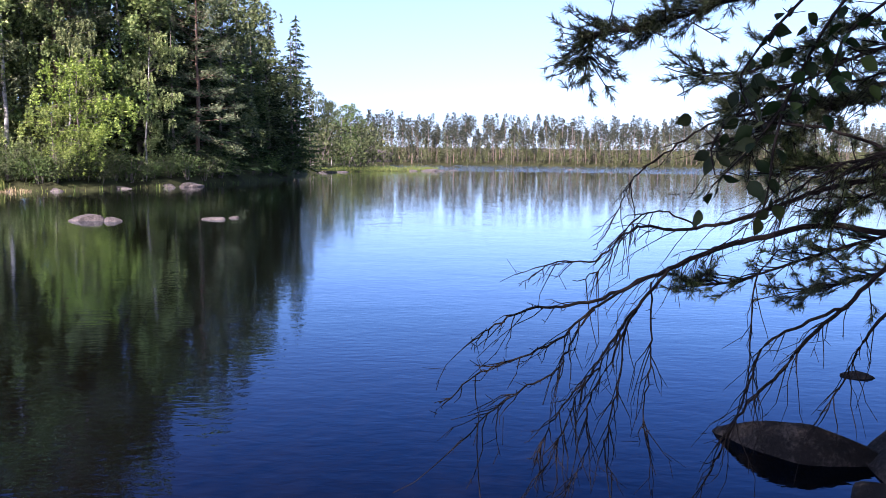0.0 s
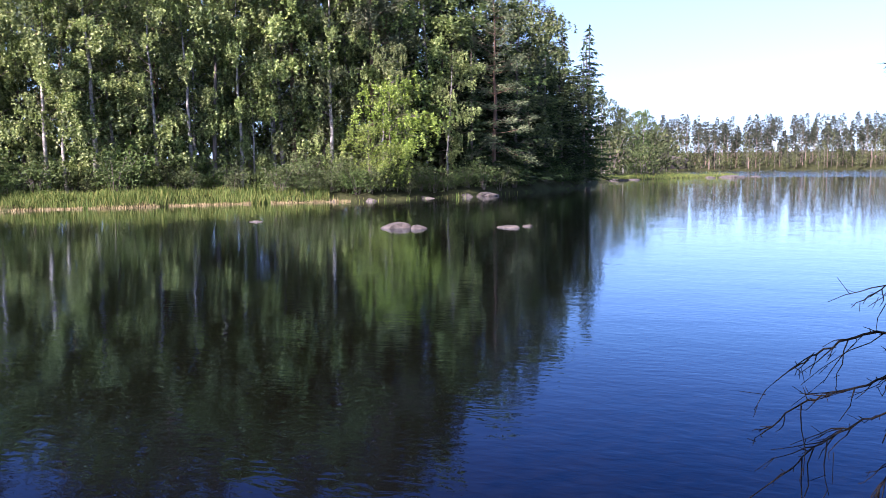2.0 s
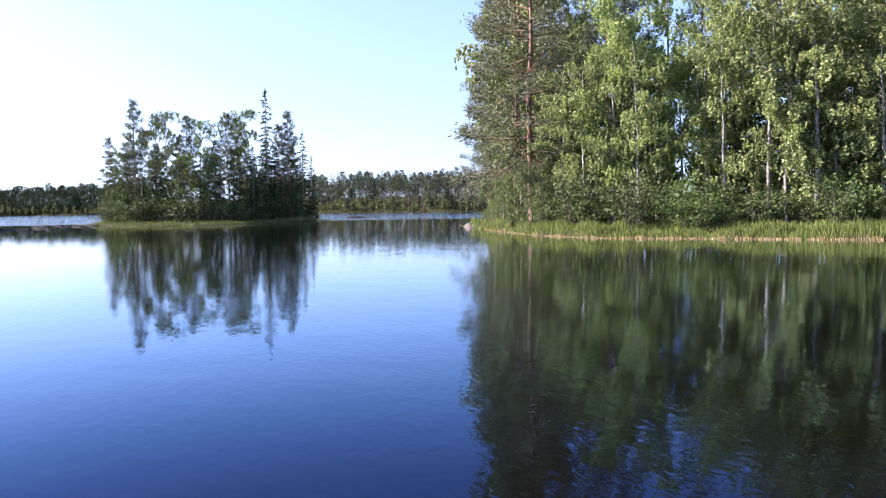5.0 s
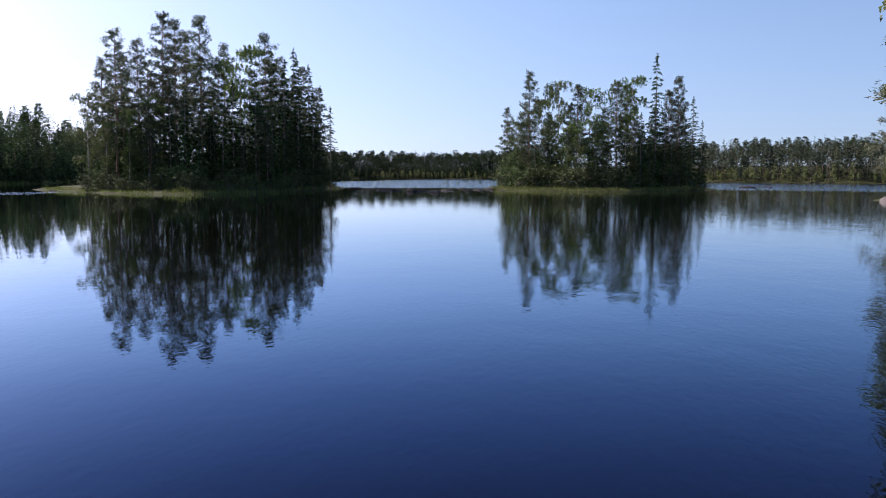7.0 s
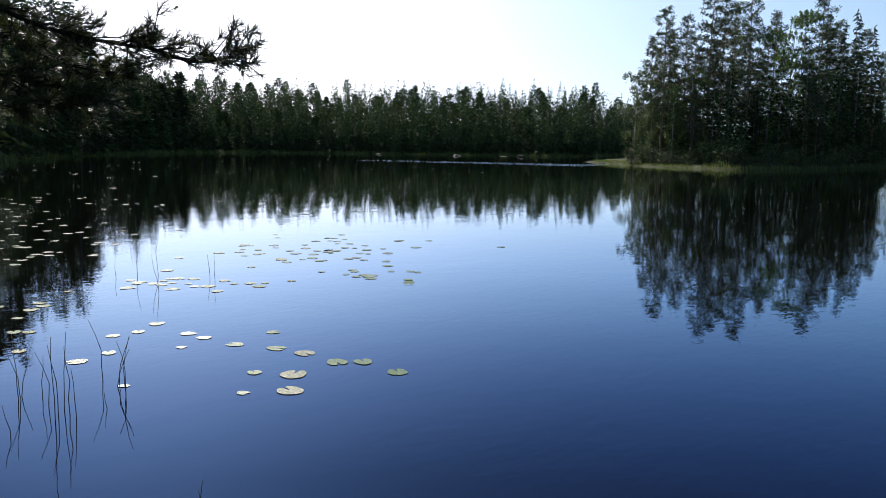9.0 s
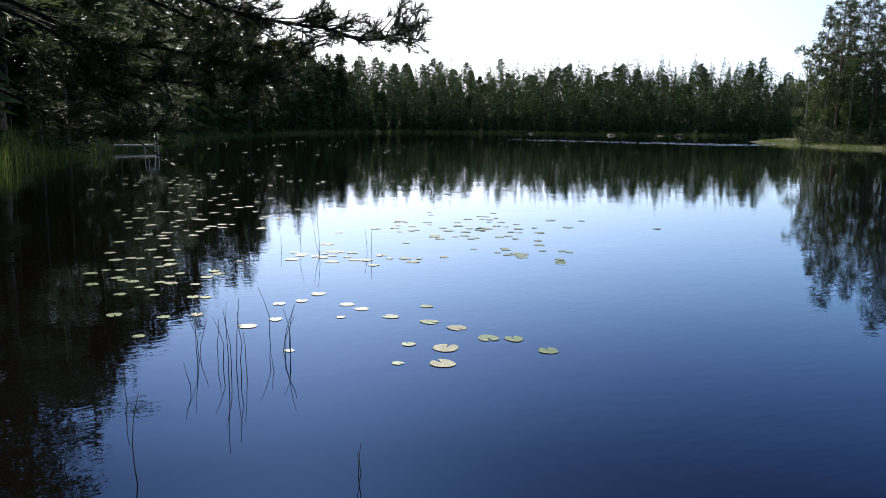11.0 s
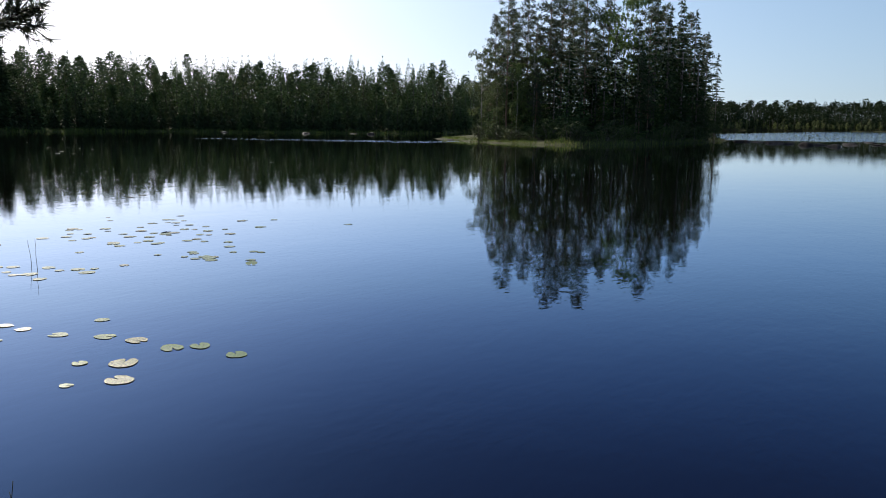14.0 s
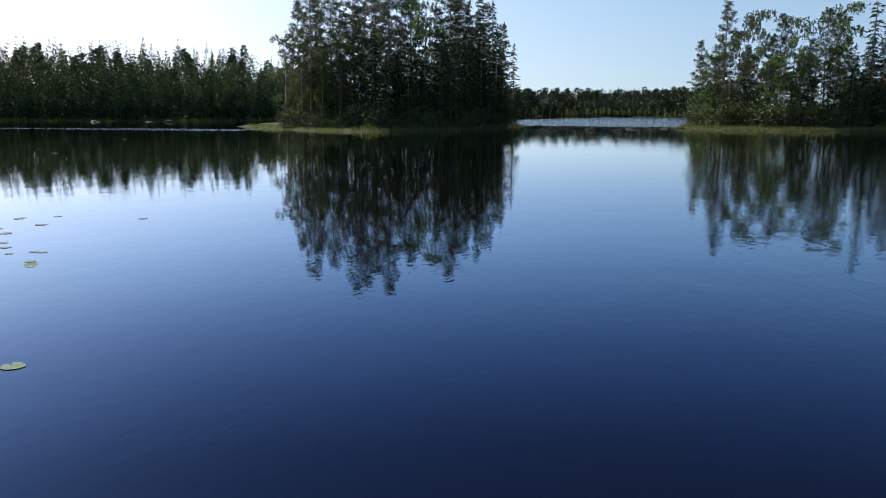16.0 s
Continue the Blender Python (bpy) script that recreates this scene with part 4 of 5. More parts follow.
for n, (az, d, w, h) in enumerate(((100.9, 104, 2.2, 0.7), (100.0, 102, 3.2, 0.6), (99.0, 98, 2.4, 0.9), (98.1, 94, 2.4, 0.6), (97.0, 88, 2.0, 1.1), (96.3, 90, 2.4, 0.6), (95.5, 83, 2.1, 1.0), (94.6, 95, 2.4, 0.8), (94.2, 90, 1.6, 0.6), (92.8, 94, 2.6, 0.5), (91.4, 104, 2.4, 1.1), (90.4, 90, 0.9, 0.6), (93.4, 110, 2.2, 0.6), (92.2, 100, 2.0, 0.5), (73.8, 140, 4.0, 1.1), (72.9, 144, 2.6, 0.7))):
    rock("dark low rock in the strait between the islands", az, d, (w * 1.25, w, h), DIMMED_ROCK, 40 + n, 0.3, turn=az + 90, group="rocks in the strait")
for n, (az, d, w, h) in enumerate(((7.2, 97.0, 4.5, 0.7), (6.0, 99, 3.0, 0.6), (-0.3, 116, 4.5, 0.9), (-1.0, 119, 3.0, 0.6), (0.9, 114, 2.6, 0.6), (-2.0, 120, 2.4, 0.5), (-10.2, 150, 2.0, 0.5), (-13.0, 120, 1.6, 0.5), (2.4, 113, 2.2, 0.5), (120.6, 92, 1.6, 0.5), (131, 140, 2.6, 0.8), (126.4, 138, 1.8, 0.9), (127.6, 141, 2.4, 0.7), (136.5, 150, 2.2, 0.8))):
    rock("flat rock at the edge of a low shore", az, d, (w, w * 0.7, h), ROCK if az < 100 else DIMMED_ROCK, 70 + n, 0.25, turn=az + 90, group="rocks along the shore")
rock("pale grey granite cliff among far pine trunks", 4.0, 247, (15, 8, 5.5), ROCK, 90, 0.1, 2.2, turn=4, group="rocks along the shore")
rock("large dark wedge-shaped boulder in the shade at the water's edge", -27.2, 5.1, (1.34, 0.95, 1.15), DIMMED_ROCK, 25, 0.18, turn=-26, taper=0.5)
rock("tall dark boulder beside the shore", -34.4, 5.1, (0.95, 1.0, 1.1), DIMMED_ROCK, 22, 0.2)
rock("rough dark stone at the near shore", -33.0, 4.2, (0.8, 0.7, 0.55), DIMMED_ROCK, 23, 0.2)
rock("small dark flat stone above the water", -29.3, 7.1, (0.3, 0.2, 0.16), DIMMED_ROCK, 24, 0.2)

# ---- water plants ----
PAD = rough_stuff("lily_pad", [(0.32, (0.024, 0.05, 0.01)), (0.5, (0.045, 0.085, 0.018)), (0.7, (0.08, 0.115, 0.03))], 9.0, rough=0.26, bump=0.1, shine=0.09)
PAD_OLD = rough_stuff("yellowed_pad", [(0.35, (0.03, 0.03, 0.01)), (0.5, (0.055, 0.068, 0.02)), (0.66, (0.1, 0.105, 0.036))], 14.0, rough=0.26, bump=0.15, shine=0.09)
STEM = rough_stuff("reed_stem", [(0.3, (0.02, 0.025, 0.015)), (0.6, (0.06, 0.06, 0.03))], 8.0)


def pad_mesh(seed):
    """An oval floating leaf with a notch, a raised vein and a slightly curled rim."""
    rng = np.random.default_rng(seed)
    geo = Geo()
    n, rings = 20, 3
    pts, quads, tris = [(0, 0, 0.0)], [], []
    for k in range(1, rings + 1):
        for j in range(n):
            a = 0.16 + (2 * math.pi - 0.32) * j / (n - 1)
            r = k / rings * (1 + 0.05 * math.sin(3 * a + seed) + 0.03 * rng.normal() * (k == rings))
            notch = 1 - 0.25 * math.exp(-((min(a, 2 * math.pi - a)) / 0.35) ** 2)
            lift = 0.0015 * (k / rings) ** 2 * (1 + 1.2 * math.sin(2 * a + seed * 1.7))
            pts.append((math.cos(a) * r * notch * 0.5, math.sin(a) * r * 0.42, lift))
    for j in range(n - 1):
        tris.append((0, 1 + j, 2 + j))
        for k in range(rings - 1):
            p, q = 1 + k * n + j, 1 + (k + 1) * n + j
            quads.append((p, q, q + 1, p + 1))
    geo.add(pts, quads, tris)
    return geo


PADS = [new_pad for new_pad in (pad_mesh(k).mesh("leaf", PAD_OLD if k % 4 == 3 else PAD, True) for k in range(6))]


# the near water plants are laid out from where the camera stands at the end
STAND = Vector((-0.27, 0.225, 0.0))


def lily(az, d, size, kind, tip=0.0, turn=0.0):
    ob = new("lily_pad", PADS[kind])
    ob.matrix_basis = Matrix.Translation(STAND + polar(az, d, 0.004 + 0.45 * abs(math.sin(radians(tip))) * size)) @ Matrix.Rotation(radians(turn), 4, "Z") @ Matrix.Rotation(radians(tip), 4, "Y") @ Matrix.Scale(size, 4)
    words = "yellowed spotted lily pad floating on still water" if kind == 3 else "green notched lily pad floating on still water"
    tagged(ob, words, "lily pad", "lily pads")


pads = np.random.default_rng(31)
for az, d, size in ((135.2, 5.9, 0.17), (137.7, 6.2, 0.17), (139.6, 6.2, 0.19), (146.3, 5.5, 0.09), (145.5, 6.0, 0.12), (144.1, 7.3, 0.13), (143.9, 6.7, 0.17), (146.8, 6.9, 0.15), (152.0, 7.9, 0.16), (153.2, 7.6, 0.13), (154.8, 7.5, 0.13), (155.1, 6.9, 0.13), (150.4, 6.9, 0.09), (154.2, 5.9, 0.08)):
    lily(az, d, size * 1.05, int(pads.choice([0, 1, 2, 4, 5])), pads.uniform(0, 0.3), pads.uniform(0, 360))
for az, d, size in ((143.0, 5.5, 0.2), (142.7, 5.9, 0.22), (141.9, 6.5, 0.18), (149.9, 7.4, 0.14), (148.9, 7.2, 0.13), (157.1, 6.7, 0.16)):
    lily(az, d, size * 1.05, 3, pads.uniform(0, 0.3), pads.uniform(0, 360))
for middle, far, wide, deep, count in ((141, 12.6, 9.5, 2.4, 62), (150, 10.1, 5.5, 0.5, 22), (136, 10.4, 4.0, 0.9, 12), (160.5, 15, 5.0, 5.0, 60), (163.5, 9.5, 4.6, 2.6, 46), (161, 24, 6.5, 5.0, 40), (145, 22, 10, 6.0, 26), (150, 60, 16, 24, 60)):
    for _ in range(count):
        az, d = middle + pads.normal(0, 0.5) * wide, max(6.2, far + pads.normal(0, 0.5) * deep)
        if az < 168 and d < 0.8 * float(table(az, SHORE)):
            lily(az, d, pads.uniform(0.1, 0.2) * (1.0 if d < 30 else 1.6), int(pads.integers(6)), pads.uniform(0, 0.3), pads.uniform(0, 360))


# two pads that stand half out of the water
lily(134.4, 9.8, 0.17, 1, 8.0, 40.0)
lily(140.2, 13.1, 0.17, 2, 8.0, 200.0)


def reed(az, d, h, lean, toward):
    """A thin bent water reed with a broken tip."""
    geo = Geo()
    s = np.linspace(0, 1, 7)
    base = np.array(STAND + polar(az, d, -0.25))
    away = np.array(polar(toward, 1.0))
    knee = np.clip(s - 0.7, 0, None) * reeds.uniform(-0.5, 0.9) * h
    jog = reeds.normal(0, 0.004, (7, 2))
    path = base + np.c_[away[0] * (lean * s + knee) + jog[:, 0], away[1] * (lean * s + knee) + jog[:, 1], (h + 0.25) * s]
    geo.tube(path, np.linspace(0.0042, 0.0016, 7), 5)
    ob = new("water_reed", geo.mesh("water_reed", STEM, True))
    tagged(ob, "thin dark reed stem standing in shallow water", "reed", "water reeds")


reeds = np.random.default_rng(8)
for az, d, h in ((160.5, 5.8, 0.36), (160.2, 5.8, 0.3), (158.5, 5.3, 0.44), (158.3, 5.45, 0.36), (157.6, 5.4, 0.38), (159.4, 5.8, 0.24), (155.5, 6.1, 0.38), (154.1, 5.8, 0.28), (154.4, 5.8, 0.24), (155.2, 5.4, 0.1), (165.2, 5.0, 0.22), (161.2, 5.1, 0.16), (164.9, 3.85, 0.36), (149.3, 3.6, 0.17), (149.4, 3.6, 0.1), (158.0, 5.5, 0.4), (157.2, 5.3, 0.26), (158.9, 5.6, 0.3), (155.0, 5.9, 0.3), (153.9, 5.7, 0.33), (160.8, 5.9, 0.22), (170.0, 4.2, 0.24), (168.0, 8.0, 0.28), (166.2, 7.9, 0.26), (168.8, 6.1, 0.24), (153.1, 10.7, 0.36), (151.8, 10.2, 0.38), (151.6, 10.3, 0.3), (148.4, 10.5, 0.25), (148.1, 10.2, 0.28), (153.6, 15.4, 0.4), (151.9, 15.9, 0.3), (154.4, 10.8, 0.2)):
    reed(az, d, h * 1.2, reeds.normal(0, 0.06), reeds.uniform(0, 360))

# ---- jetty on the shaded bank ----
STEEL = rough_stuff("galvanised_steel", [(0.3, (0.35, 0.36, 0.37)), (0.7, (0.6, 0.6, 0.6))], 6.0, rough=0.4, bump=0.05)
GREY_WOOD = rough_stuff("weathered_planks", [(0.3, (0.2, 0.19, 0.17)), (0.7, (0.42, 0.4, 0.37))], 3.0, stretch=(1, 6, 6))


def jetty():
    root = thing("jetty", "low weathered wooden jetty with a steel bathing ladder", "jetty")
    end, back = np.array(polar(162.2, 50)), np.array(polar(173.0, 47))
    way = (back - end) / np.linalg.norm(back - end)
    side = np.array([-way[1], way[0], 0])
    length = float(np.linalg.norm(back - end))
    for k in range(3):
        geo = Geo()
        at = end + side * (k - 1) * 0.13
        geo.tube([at + [0, 0, 0.3], at + way * length + [0, 0, 0.3]], [0.07, 0.07], 4)
        part("plank", geo, GREY_WOOD, root)
    for k in range(3):
        geo = Geo()
        at = end + way * (0.6 + k * length * 0.42)
        geo.tube([at + [0, 0, -2.2], at + [0, 0, 0.3]], [0.07, 0.07], 8)
        part("post", geo, GREY_WOOD, root)
    ladder = Geo()
    for k in (-1, 1):
        foot = end - way * 0.12 + side * 0.25 * k
        s = np.linspace(0, math.pi, 9)
        arch = [foot + [0, 0, -1.0], foot + [0, 0, 0.9]] + [foot + way * (0.3 - 0.3 * math.cos(a)) + [0, 0, 0.9 + 0.3 * math.sin(a)] for a in s[1:]] + [foot + way * 0.6 + [0, 0, 0.5]]
        ladder.tube(arch, [0.022] * len(arch), 6)
    for z in (-0.5, -0.2, 0.1, 0.4):
        ladder.tube([end - way * 0.12 - side * 0.25 + [0, 0, z], end - way * 0.12 + side * 0.25 + [0, 0, z]], [0.02, 0.02], 6)
    part("ladder", ladder, STEEL, root, "bent steel ladder rails")


jetty()

# ---- the pines whose boughs hang over the water ----
# almost black: the shade that lies on the limbs is put into this colour
TWIG = rough_stuff("dead_twig", [(0.3, (0.005, 0.004, 0.004)), (0.55, (0.012, 0.01, 0.009)), (0.75, (0.022, 0.018, 0.016))], 20.0, bump=0.4, shine=0.1)


NEAR_NEEDLE = leafy("near_pine_needle", (0.012, 0.019, 0.008), (0.03, 0.043, 0.017), (0.09, 0.1, 0.042), 0.4, 0.16, shine=0.15)


def smooth_path(points, n):
    """A rounded way through a few points."""
    p = np.asarray(points, float)
    t = np.linspace(0, len(p) - 1, n)
    i = np.clip(t.astype(int), 0, len(p) - 2)
    u = (t - i)[:, None]
    a, b = p[np.clip(i - 1, 0, None)], p[np.clip(i + 2, None, len(p) - 1)]
    c, d = p[i], p[i + 1]
    return 0.5 * (2 * c + (d - a) * u + (2 * a - 5 * c + 4 * d - b) * u ** 2 + (3 * c - a - 3 * d + b) * u ** 3)


def dead_limb(root, points, thick, rng, twigs=2.2, droop=0.35):
    """A bare limb with short forked twigs."""
    geo = Geo()
    path = smooth_path(points, len(points) * 5)
    path += rng.normal(0, 0.0028, path.shape)
    geo.tube(path, np.linspace(thick, 0.0016, len(path)), 6)
    for k in range(int(len(path) * twigs * 0.25)):
        i = rng.integers(int(len(path) * 0.25), len(path) - 1)
        step = path[i] - path[i - 1]
        step /= np.linalg.norm(step) + 1e-9
        side = rng.normal(0, 1, 3)
        side -= step * (side @ step)
        side /= np.linalg.norm(side)
        way = step * 0.7 + side * 0.5 + np.array([0, 0, -droop])
        ln = rng.uniform(0.04, 0.12) if rng.random() < 0.6 else rng.uniform(0.12, 0.24)
        q = np.linspace(0, 1, 5)[:, None]
        bend = rng.normal(0, 0.16, (5, 3)).cumsum(0) * ln * 0.5
        tw = path[i] + way * ln * q + np.array([0, 0, -0.2 * ln]) * q ** 2 + bend * q
        geo.tube(tw, np.linspace(0.0021, 0.0009, 5), 4)
        for _ in range(rng.integers(0, 3)):
            knot = tw[2] + (tw[4] - tw[2]) * rng.uniform(0, 1)
            geo.tube([knot, knot + (way + rng.normal(0, 0.7, 3)) * rng.uniform(0.012, 0.05)], [0.0013, 0.0008], 3)
    for k in range(len(path)):
        if rng.random() < 0.6:
            geo.tube([path[k], path[k] + rng.normal(0, 0.011, 3)], [0.002, 0.001], 3)
    return part("dead_limb", geo, TWIG, root, "bare drooping dead limb with brittle twigs", True)


def green_limb(root, points, thick, rng, tufts, spread=0.13, up=0.35, needle=0.042):
    """A living bough: limb, side shoots and brush-like tufts of needles."""
    wood, green = Geo(), Geo()
    path = smooth_path(points, len(points) * 5)
    wood.tube(path, np.linspace(thick, 0.003, len(path)), 6)
    for k in range(tufts):
        i = len(path) - 1 if k < 2 else rng.integers(int(len(path) * 0.2), len(path))
        step = path[i] - path[i - 1]
        step /= np.linalg.norm(step) + 1e-9
        side = rng.normal(0, 1, 3) * np.array([1, 1, 0.5])
        way = step * 0.85 + side * 0.5 + np.array([0, 0, up * 0.5])
        way /= np.linalg.norm(way)
        ln = spread * rng.uniform(0.2, 1.2)
        s = np.linspace(0, 1, 5)[:, None]
        sag = np.array([0, 0, rng.uniform(-0.3, 0.3) * ln])
        twig = path[i] + way * ln * s + sag * s ** 2
        wood.tube(twig, np.linspace(0.0028, 0.0016, 5), 4)
        for _ in range(3):
            start = twig[-1] - way * ln * rng.uniform(0, 0.6)
            out = way + rng.normal(0, 0.38, 3) + np.array([0, 0, up * 0.7])
            out /= np.linalg.norm(out)
            reach = needle * rng.uniform(0.8, 1.9)
            wood.tube([start, start + out * reach], [0.0016, 0.0011], 3)
            m = 30
            base = start + out * reach * rng.uniform(0.1, 1.0, m)[:, None]
            fan = rng.normal(0, 1, (m, 3))
            fan -= out * (fan @ out)[:, None]
            fan /= np.linalg.norm(fan, axis=1, keepdims=True)
            green.needles(base, out * 0.8 + fan * rng.uniform(0.45, 1.0, m)[:, None], needle, 0.003, rng)
    limb = part("bough", wood, TWIG, root, "", True)
    part("needles", green, NEAR_NEEDLE, limb, "tufts of long green needles")


def near_pine(az, d, h, label, spread):
    root = thing("pine_tree", label, "tree")
    p = np.array(polar(az, d, land(az, d) - 0.1))
    geo = Geo()
    z = np.linspace(0, h, 9)
    geo.tube(p + np.c_[0.04 * np.sin(z), 0.03 * np.cos(z * 1.3), z], np.linspace(0.16, 0.05, 9), 12)
    part("trunk", geo, PINE_BARK, root, "", True)
    rng = np.random.default_rng(int(d * 100))
    wood, crown = pine(rng, 7.0, 0.06, spread, 22, 0.13, 0.022, 0.4, 0.06)
    top = p + [0, 0, h - 6.5]
    for g in (wood, crown):
        g.points = [q + top for q in g.points]
    part("branchwork", wood, PINE_BARK, root)
    part("crown", crown, PINE_NEEDLE, root)
    return root


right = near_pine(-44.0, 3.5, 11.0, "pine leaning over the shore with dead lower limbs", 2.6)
rr = np.random.default_rng(77)
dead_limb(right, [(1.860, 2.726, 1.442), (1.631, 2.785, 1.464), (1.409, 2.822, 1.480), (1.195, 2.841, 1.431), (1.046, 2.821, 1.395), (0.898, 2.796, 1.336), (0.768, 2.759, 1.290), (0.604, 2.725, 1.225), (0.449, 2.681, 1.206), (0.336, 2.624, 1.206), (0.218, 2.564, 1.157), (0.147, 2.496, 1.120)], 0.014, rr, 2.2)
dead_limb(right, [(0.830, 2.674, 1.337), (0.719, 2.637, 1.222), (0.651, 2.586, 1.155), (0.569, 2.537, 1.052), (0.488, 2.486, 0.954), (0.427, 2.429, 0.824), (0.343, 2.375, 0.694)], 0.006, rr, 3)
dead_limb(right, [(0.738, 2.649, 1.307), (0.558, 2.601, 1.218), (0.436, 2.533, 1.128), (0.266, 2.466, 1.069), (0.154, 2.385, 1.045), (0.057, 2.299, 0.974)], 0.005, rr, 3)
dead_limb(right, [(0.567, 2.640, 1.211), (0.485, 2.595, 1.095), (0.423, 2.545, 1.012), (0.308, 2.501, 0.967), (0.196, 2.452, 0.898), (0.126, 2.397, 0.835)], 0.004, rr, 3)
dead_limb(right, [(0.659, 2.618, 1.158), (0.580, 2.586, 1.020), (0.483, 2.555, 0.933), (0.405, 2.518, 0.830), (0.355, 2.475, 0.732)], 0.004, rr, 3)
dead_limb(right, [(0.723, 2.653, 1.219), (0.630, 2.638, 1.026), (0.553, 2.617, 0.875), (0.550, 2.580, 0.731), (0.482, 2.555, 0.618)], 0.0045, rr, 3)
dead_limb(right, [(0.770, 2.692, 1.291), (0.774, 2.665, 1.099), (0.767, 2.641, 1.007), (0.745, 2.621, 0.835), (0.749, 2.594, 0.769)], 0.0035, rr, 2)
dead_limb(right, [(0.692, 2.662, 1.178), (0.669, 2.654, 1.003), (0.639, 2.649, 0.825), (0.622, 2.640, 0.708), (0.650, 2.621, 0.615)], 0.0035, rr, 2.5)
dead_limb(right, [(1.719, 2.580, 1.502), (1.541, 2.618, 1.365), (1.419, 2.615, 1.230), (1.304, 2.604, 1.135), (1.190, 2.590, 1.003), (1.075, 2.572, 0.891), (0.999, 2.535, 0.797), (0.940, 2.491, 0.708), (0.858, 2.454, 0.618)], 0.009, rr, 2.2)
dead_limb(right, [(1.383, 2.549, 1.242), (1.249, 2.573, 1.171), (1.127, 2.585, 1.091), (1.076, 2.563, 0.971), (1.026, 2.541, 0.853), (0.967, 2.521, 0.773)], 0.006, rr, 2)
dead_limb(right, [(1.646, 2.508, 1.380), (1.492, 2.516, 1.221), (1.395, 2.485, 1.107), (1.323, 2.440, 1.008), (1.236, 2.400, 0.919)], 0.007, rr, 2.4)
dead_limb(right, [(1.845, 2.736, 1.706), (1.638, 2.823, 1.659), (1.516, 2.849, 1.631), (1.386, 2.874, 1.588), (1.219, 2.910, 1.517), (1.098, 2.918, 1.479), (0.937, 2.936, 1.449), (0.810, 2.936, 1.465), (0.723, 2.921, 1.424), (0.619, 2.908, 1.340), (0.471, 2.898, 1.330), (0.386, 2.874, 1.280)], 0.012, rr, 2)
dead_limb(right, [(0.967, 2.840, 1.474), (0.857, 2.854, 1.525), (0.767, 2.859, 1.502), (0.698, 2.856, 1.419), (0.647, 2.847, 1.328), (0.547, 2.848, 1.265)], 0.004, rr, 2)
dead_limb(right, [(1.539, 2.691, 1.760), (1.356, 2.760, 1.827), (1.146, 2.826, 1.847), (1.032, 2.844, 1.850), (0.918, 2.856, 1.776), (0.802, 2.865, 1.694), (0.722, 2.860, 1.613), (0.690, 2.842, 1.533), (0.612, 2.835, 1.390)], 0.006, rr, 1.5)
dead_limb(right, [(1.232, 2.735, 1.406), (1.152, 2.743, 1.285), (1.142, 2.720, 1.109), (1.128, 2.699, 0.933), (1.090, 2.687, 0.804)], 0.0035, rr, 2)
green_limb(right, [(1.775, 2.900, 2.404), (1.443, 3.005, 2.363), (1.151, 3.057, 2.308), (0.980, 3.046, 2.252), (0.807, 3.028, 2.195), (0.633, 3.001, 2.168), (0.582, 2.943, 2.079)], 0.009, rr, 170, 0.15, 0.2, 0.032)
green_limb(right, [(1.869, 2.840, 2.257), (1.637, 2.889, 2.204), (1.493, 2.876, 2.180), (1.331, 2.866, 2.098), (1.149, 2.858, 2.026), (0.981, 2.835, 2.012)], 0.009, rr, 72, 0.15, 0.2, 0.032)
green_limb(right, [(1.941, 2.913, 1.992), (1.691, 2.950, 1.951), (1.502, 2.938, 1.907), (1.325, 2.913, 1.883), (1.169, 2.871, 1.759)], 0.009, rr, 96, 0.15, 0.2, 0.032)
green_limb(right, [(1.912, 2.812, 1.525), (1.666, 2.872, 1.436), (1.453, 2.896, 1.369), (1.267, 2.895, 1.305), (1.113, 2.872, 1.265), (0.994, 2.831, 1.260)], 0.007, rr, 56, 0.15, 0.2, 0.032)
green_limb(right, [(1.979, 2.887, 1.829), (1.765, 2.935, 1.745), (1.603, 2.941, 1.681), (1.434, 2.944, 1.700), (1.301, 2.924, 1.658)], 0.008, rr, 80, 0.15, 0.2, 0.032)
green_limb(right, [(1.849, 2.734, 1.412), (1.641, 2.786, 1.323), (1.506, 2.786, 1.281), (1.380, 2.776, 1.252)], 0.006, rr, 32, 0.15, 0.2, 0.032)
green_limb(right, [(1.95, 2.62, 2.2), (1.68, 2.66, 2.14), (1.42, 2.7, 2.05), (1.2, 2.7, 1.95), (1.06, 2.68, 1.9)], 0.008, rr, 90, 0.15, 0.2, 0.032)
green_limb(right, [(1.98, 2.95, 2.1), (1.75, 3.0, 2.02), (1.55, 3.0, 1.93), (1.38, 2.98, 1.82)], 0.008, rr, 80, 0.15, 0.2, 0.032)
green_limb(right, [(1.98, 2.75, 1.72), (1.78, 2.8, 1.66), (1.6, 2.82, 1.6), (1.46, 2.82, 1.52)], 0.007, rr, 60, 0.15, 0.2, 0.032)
for _ in range(4):
    z0, y0, x1 = rr.uniform(1.55, 2.2), rr.uniform(2.6, 2.95), rr.uniform(0.95, 1.35)
    limb = [(1.98 + (x1 - 1.98) * q + rr.normal(0, 0.02), y0 + rr.normal(0, 0.02), z0 - 0.3 * q * q + rr.normal(0, 0.035)) for q in np.linspace(0, 1, 7)]
    dead_limb(right, limb, 0.006, rr, 4, 0.3)
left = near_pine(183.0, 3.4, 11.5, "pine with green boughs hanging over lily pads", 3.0)
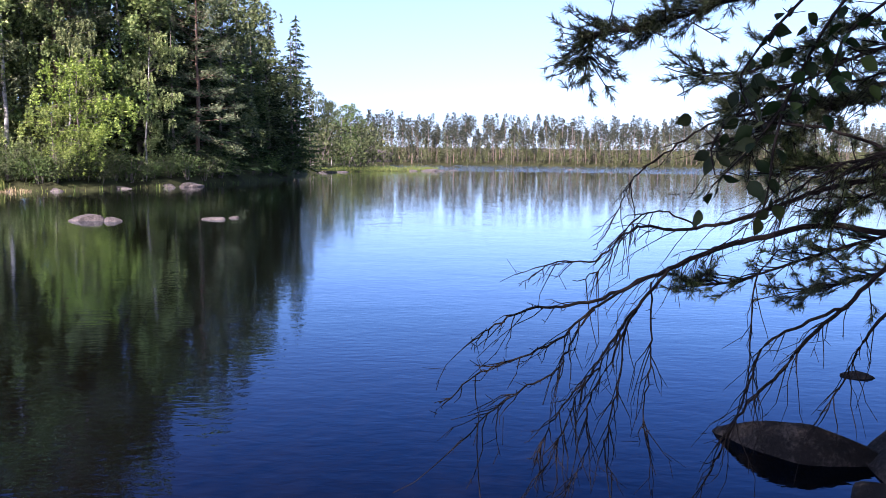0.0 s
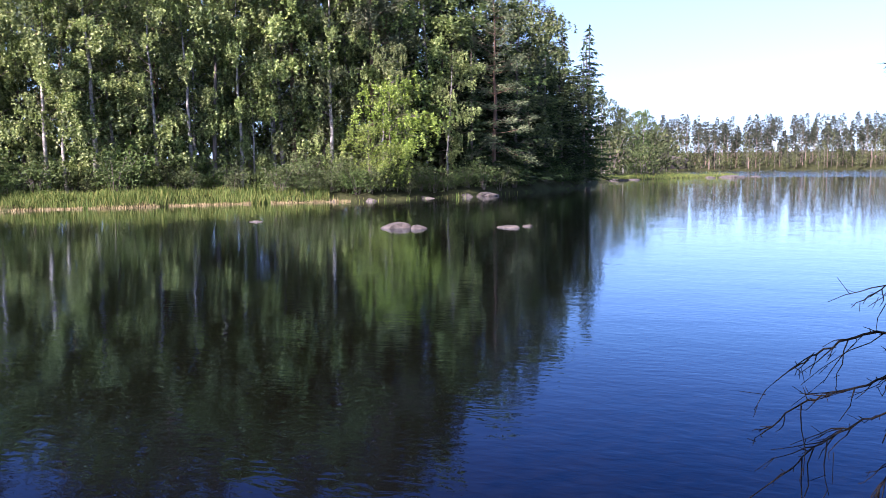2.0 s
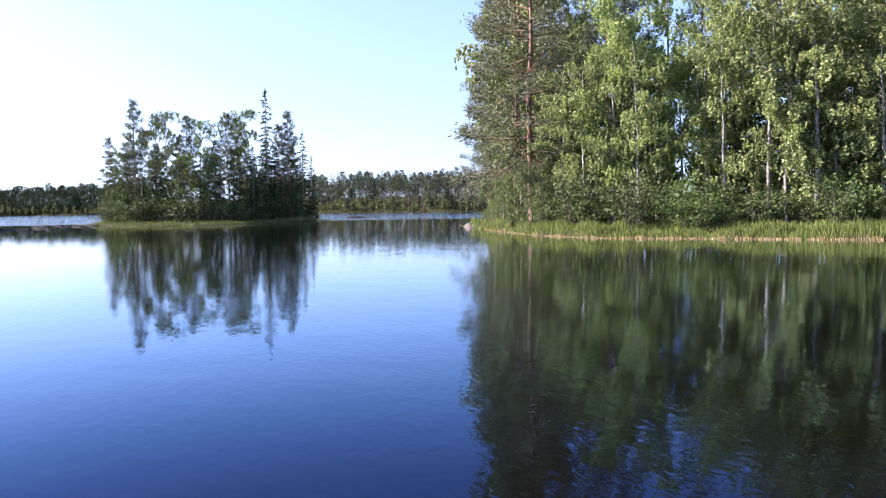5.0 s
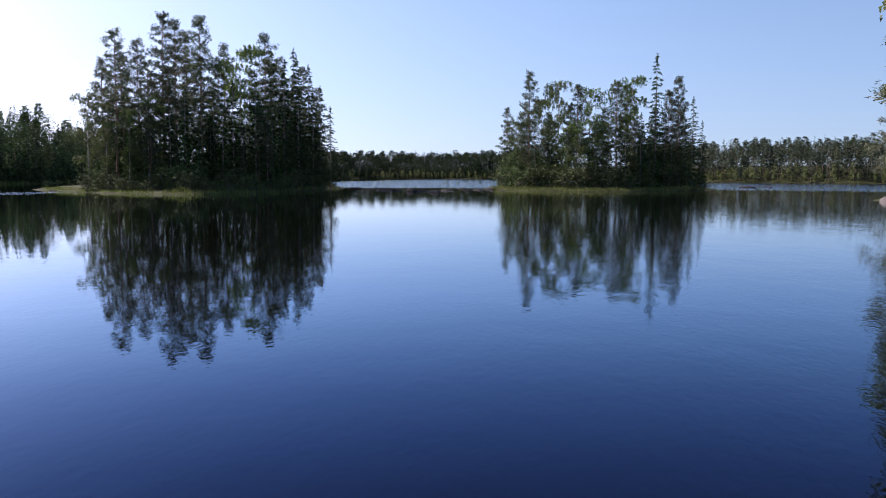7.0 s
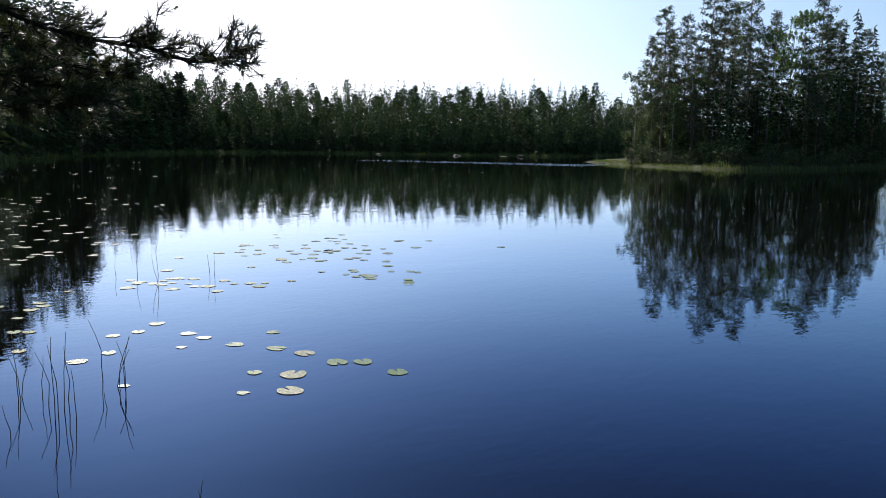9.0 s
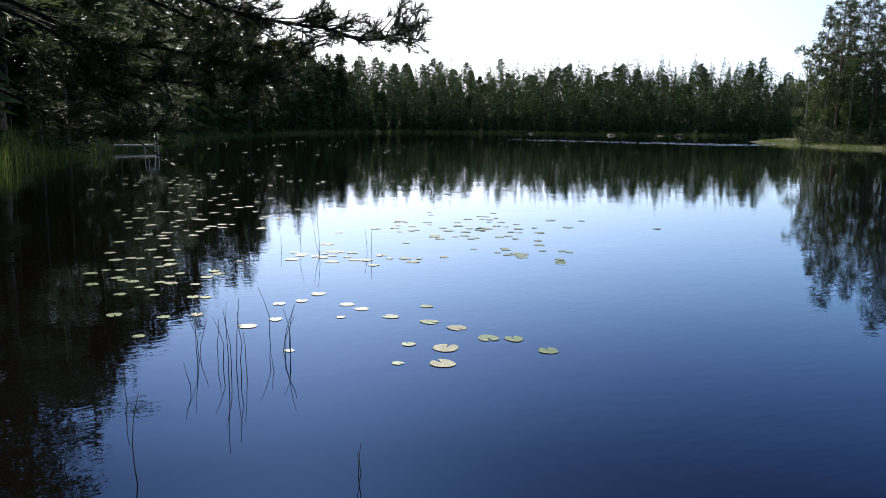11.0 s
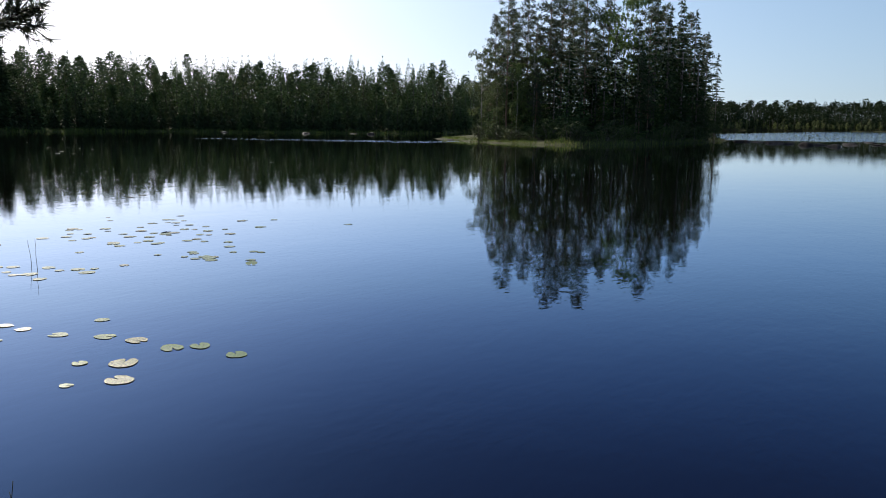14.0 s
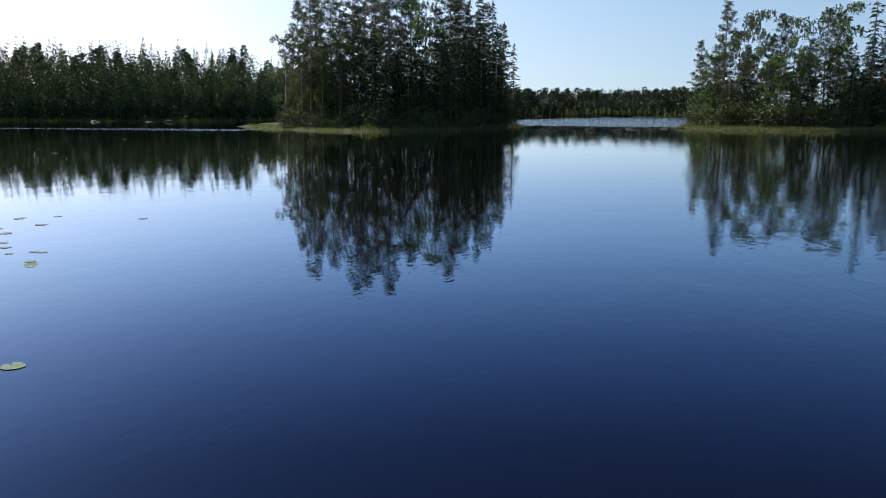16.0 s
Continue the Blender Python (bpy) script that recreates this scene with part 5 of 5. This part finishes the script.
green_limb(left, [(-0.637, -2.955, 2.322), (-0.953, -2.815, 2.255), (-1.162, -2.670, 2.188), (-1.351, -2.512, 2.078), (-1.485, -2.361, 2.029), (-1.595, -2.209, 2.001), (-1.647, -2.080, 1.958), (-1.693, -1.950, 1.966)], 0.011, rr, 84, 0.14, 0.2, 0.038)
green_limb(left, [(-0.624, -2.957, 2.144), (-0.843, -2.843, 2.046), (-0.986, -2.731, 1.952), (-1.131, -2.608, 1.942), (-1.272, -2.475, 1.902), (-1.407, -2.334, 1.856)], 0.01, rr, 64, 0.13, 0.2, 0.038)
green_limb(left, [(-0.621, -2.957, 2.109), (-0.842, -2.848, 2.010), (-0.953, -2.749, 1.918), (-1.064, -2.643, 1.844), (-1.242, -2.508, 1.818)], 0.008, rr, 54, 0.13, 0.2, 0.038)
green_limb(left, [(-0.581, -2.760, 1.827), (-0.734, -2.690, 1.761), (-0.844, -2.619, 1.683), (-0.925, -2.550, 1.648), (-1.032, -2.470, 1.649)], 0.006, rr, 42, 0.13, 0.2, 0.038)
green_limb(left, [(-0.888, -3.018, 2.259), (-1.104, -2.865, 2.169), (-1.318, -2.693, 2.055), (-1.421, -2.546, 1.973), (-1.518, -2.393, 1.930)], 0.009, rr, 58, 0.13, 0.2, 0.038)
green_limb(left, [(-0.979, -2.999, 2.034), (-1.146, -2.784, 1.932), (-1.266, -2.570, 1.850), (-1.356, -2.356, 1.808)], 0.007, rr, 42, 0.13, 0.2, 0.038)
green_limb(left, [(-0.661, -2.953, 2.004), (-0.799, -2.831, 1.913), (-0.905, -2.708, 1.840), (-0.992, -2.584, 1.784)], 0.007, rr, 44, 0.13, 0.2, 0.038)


# leaf green taken far down, so the shade over the twigs is in the colour
SHADE_LEAF = leafy("shaded_broad_leaf", (0.007, 0.013, 0.006), (0.014, 0.026, 0.009), (0.034, 0.044, 0.014), 0.55, 0.25, shine=0.1)


def leafy_twig(root, points, rng, count):
    geo, leaves = Geo(), Geo()
    path = smooth_path(points, len(points) * 4)
    geo.tube(path, np.linspace(0.004, 0.0015, len(path)), 5)
    c, along = [], []
    for _ in range(count):
        i = rng.integers(2, len(path))
        off = rng.normal(0, 0.03, 3)
        geo.tube([path[i], path[i] + off * 0.7], [0.0012, 0.0009], 3)
        c.append(path[i] + off + [0, 0, -0.02])
        along.append(off / (np.linalg.norm(off) + 1e-9) + np.array([0, 0, -0.9]))
    c, along = np.array(c), np.array(along)
    along /= np.linalg.norm(along, axis=1, keepdims=True)
    n = len(c)
    across = np.cross(along, rng.normal(0, 1, (n, 3)))
    across /= np.linalg.norm(across, axis=1, keepdims=True)
    up = np.cross(along, across)
    for p, u, v, w in zip(c, along, across, up):
        s = rng.uniform(0.028, 0.046)
        rim = [(-0.5, 0), (-0.32, 0.26), (-0.08, 0.36), (0.2, 0.27), (0.42, 0.1), (0.56, 0), (0.42, -0.1), (0.2, -0.27), (-0.08, -0.36), (-0.32, -0.26)]
        pts = [p + u * s * a + v * s * b + w * s * 0.18 * abs(b) - w * s * 0.25 * a * a for a, b in rim] + [p]
        leaves.add(pts, None, [(10, k, (k + 1) % 10) for k in range(10)])
    twig = part("twig", geo, TWIG, root, "", True)
    part("leaves", leaves, SHADE_LEAF, twig, "broad hanging leaves, green darkened for shade")


alder = thing("alder_sapling", "young alder with broad dark leaves over the water", "tree")
stem = Geo()
foot = np.array(polar(-50.0, 2.2, land(-50, 2.2) - 0.1))
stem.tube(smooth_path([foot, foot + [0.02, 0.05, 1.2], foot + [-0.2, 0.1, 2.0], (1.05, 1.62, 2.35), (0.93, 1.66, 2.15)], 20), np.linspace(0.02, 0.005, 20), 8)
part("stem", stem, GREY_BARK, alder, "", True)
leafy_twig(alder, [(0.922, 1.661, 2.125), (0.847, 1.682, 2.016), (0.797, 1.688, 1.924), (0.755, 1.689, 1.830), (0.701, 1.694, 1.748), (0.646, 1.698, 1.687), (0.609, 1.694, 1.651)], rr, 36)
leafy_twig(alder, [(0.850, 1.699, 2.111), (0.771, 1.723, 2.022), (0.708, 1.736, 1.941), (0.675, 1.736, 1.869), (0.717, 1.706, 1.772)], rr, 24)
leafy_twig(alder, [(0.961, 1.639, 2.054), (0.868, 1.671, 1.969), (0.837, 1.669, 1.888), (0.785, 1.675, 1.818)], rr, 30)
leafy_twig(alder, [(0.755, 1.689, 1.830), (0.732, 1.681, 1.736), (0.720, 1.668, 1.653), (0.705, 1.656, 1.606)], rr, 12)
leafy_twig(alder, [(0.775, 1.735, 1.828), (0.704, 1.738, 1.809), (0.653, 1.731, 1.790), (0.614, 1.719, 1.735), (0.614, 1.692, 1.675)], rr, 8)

# an unseen leaning birch, added behind the camera to shade the boughs over the water
shade_birch = thing("birch_tree", "unseen leaning birch added to shade the near boughs", "tree")
br = np.random.default_rng(3)
wood, roof = Geo(), Geo()
wood.tube(smooth_path([polar(196, 4.6, 0.0), (0.9, -4.2, 2.5), (0.3, -3.9, 4.4), (-0.6, -3.5, 5.8), (-1.5, -3.2, 7.2)], 18), np.linspace(0.12, 0.02, 18), 9)
spots = []
for _ in range(104):
    tip = np.array([-1.8, -3.2, 6.1]) + br.normal(0, 1, 3) * np.array([1.3, 0.75, 1.0])
    tip[1], tip[2] = max(tip[1], -4.6), max(tip[2], 4.7)
    start = np.array([-0.7, -3.5, 5.9]) + br.normal(0, 0.15, 3)
    wood.tube(smooth_path([start, (start + tip) / 2 + [0, 0, 0.3], tip], 6), np.linspace(0.02, 0.004, 6), 4)
    spots.append(tip + br.normal(0, 1, (170, 3)) * np.array([0.4, 0.36, 0.3]))
roof.leaves(np.concatenate(spots), 0.085, br, 0.65, 0.3)
part("trunk", wood, BIRCH_BARK, shade_birch, "", True)
part("crown", roof, BIRCH_LEAF, shade_birch)
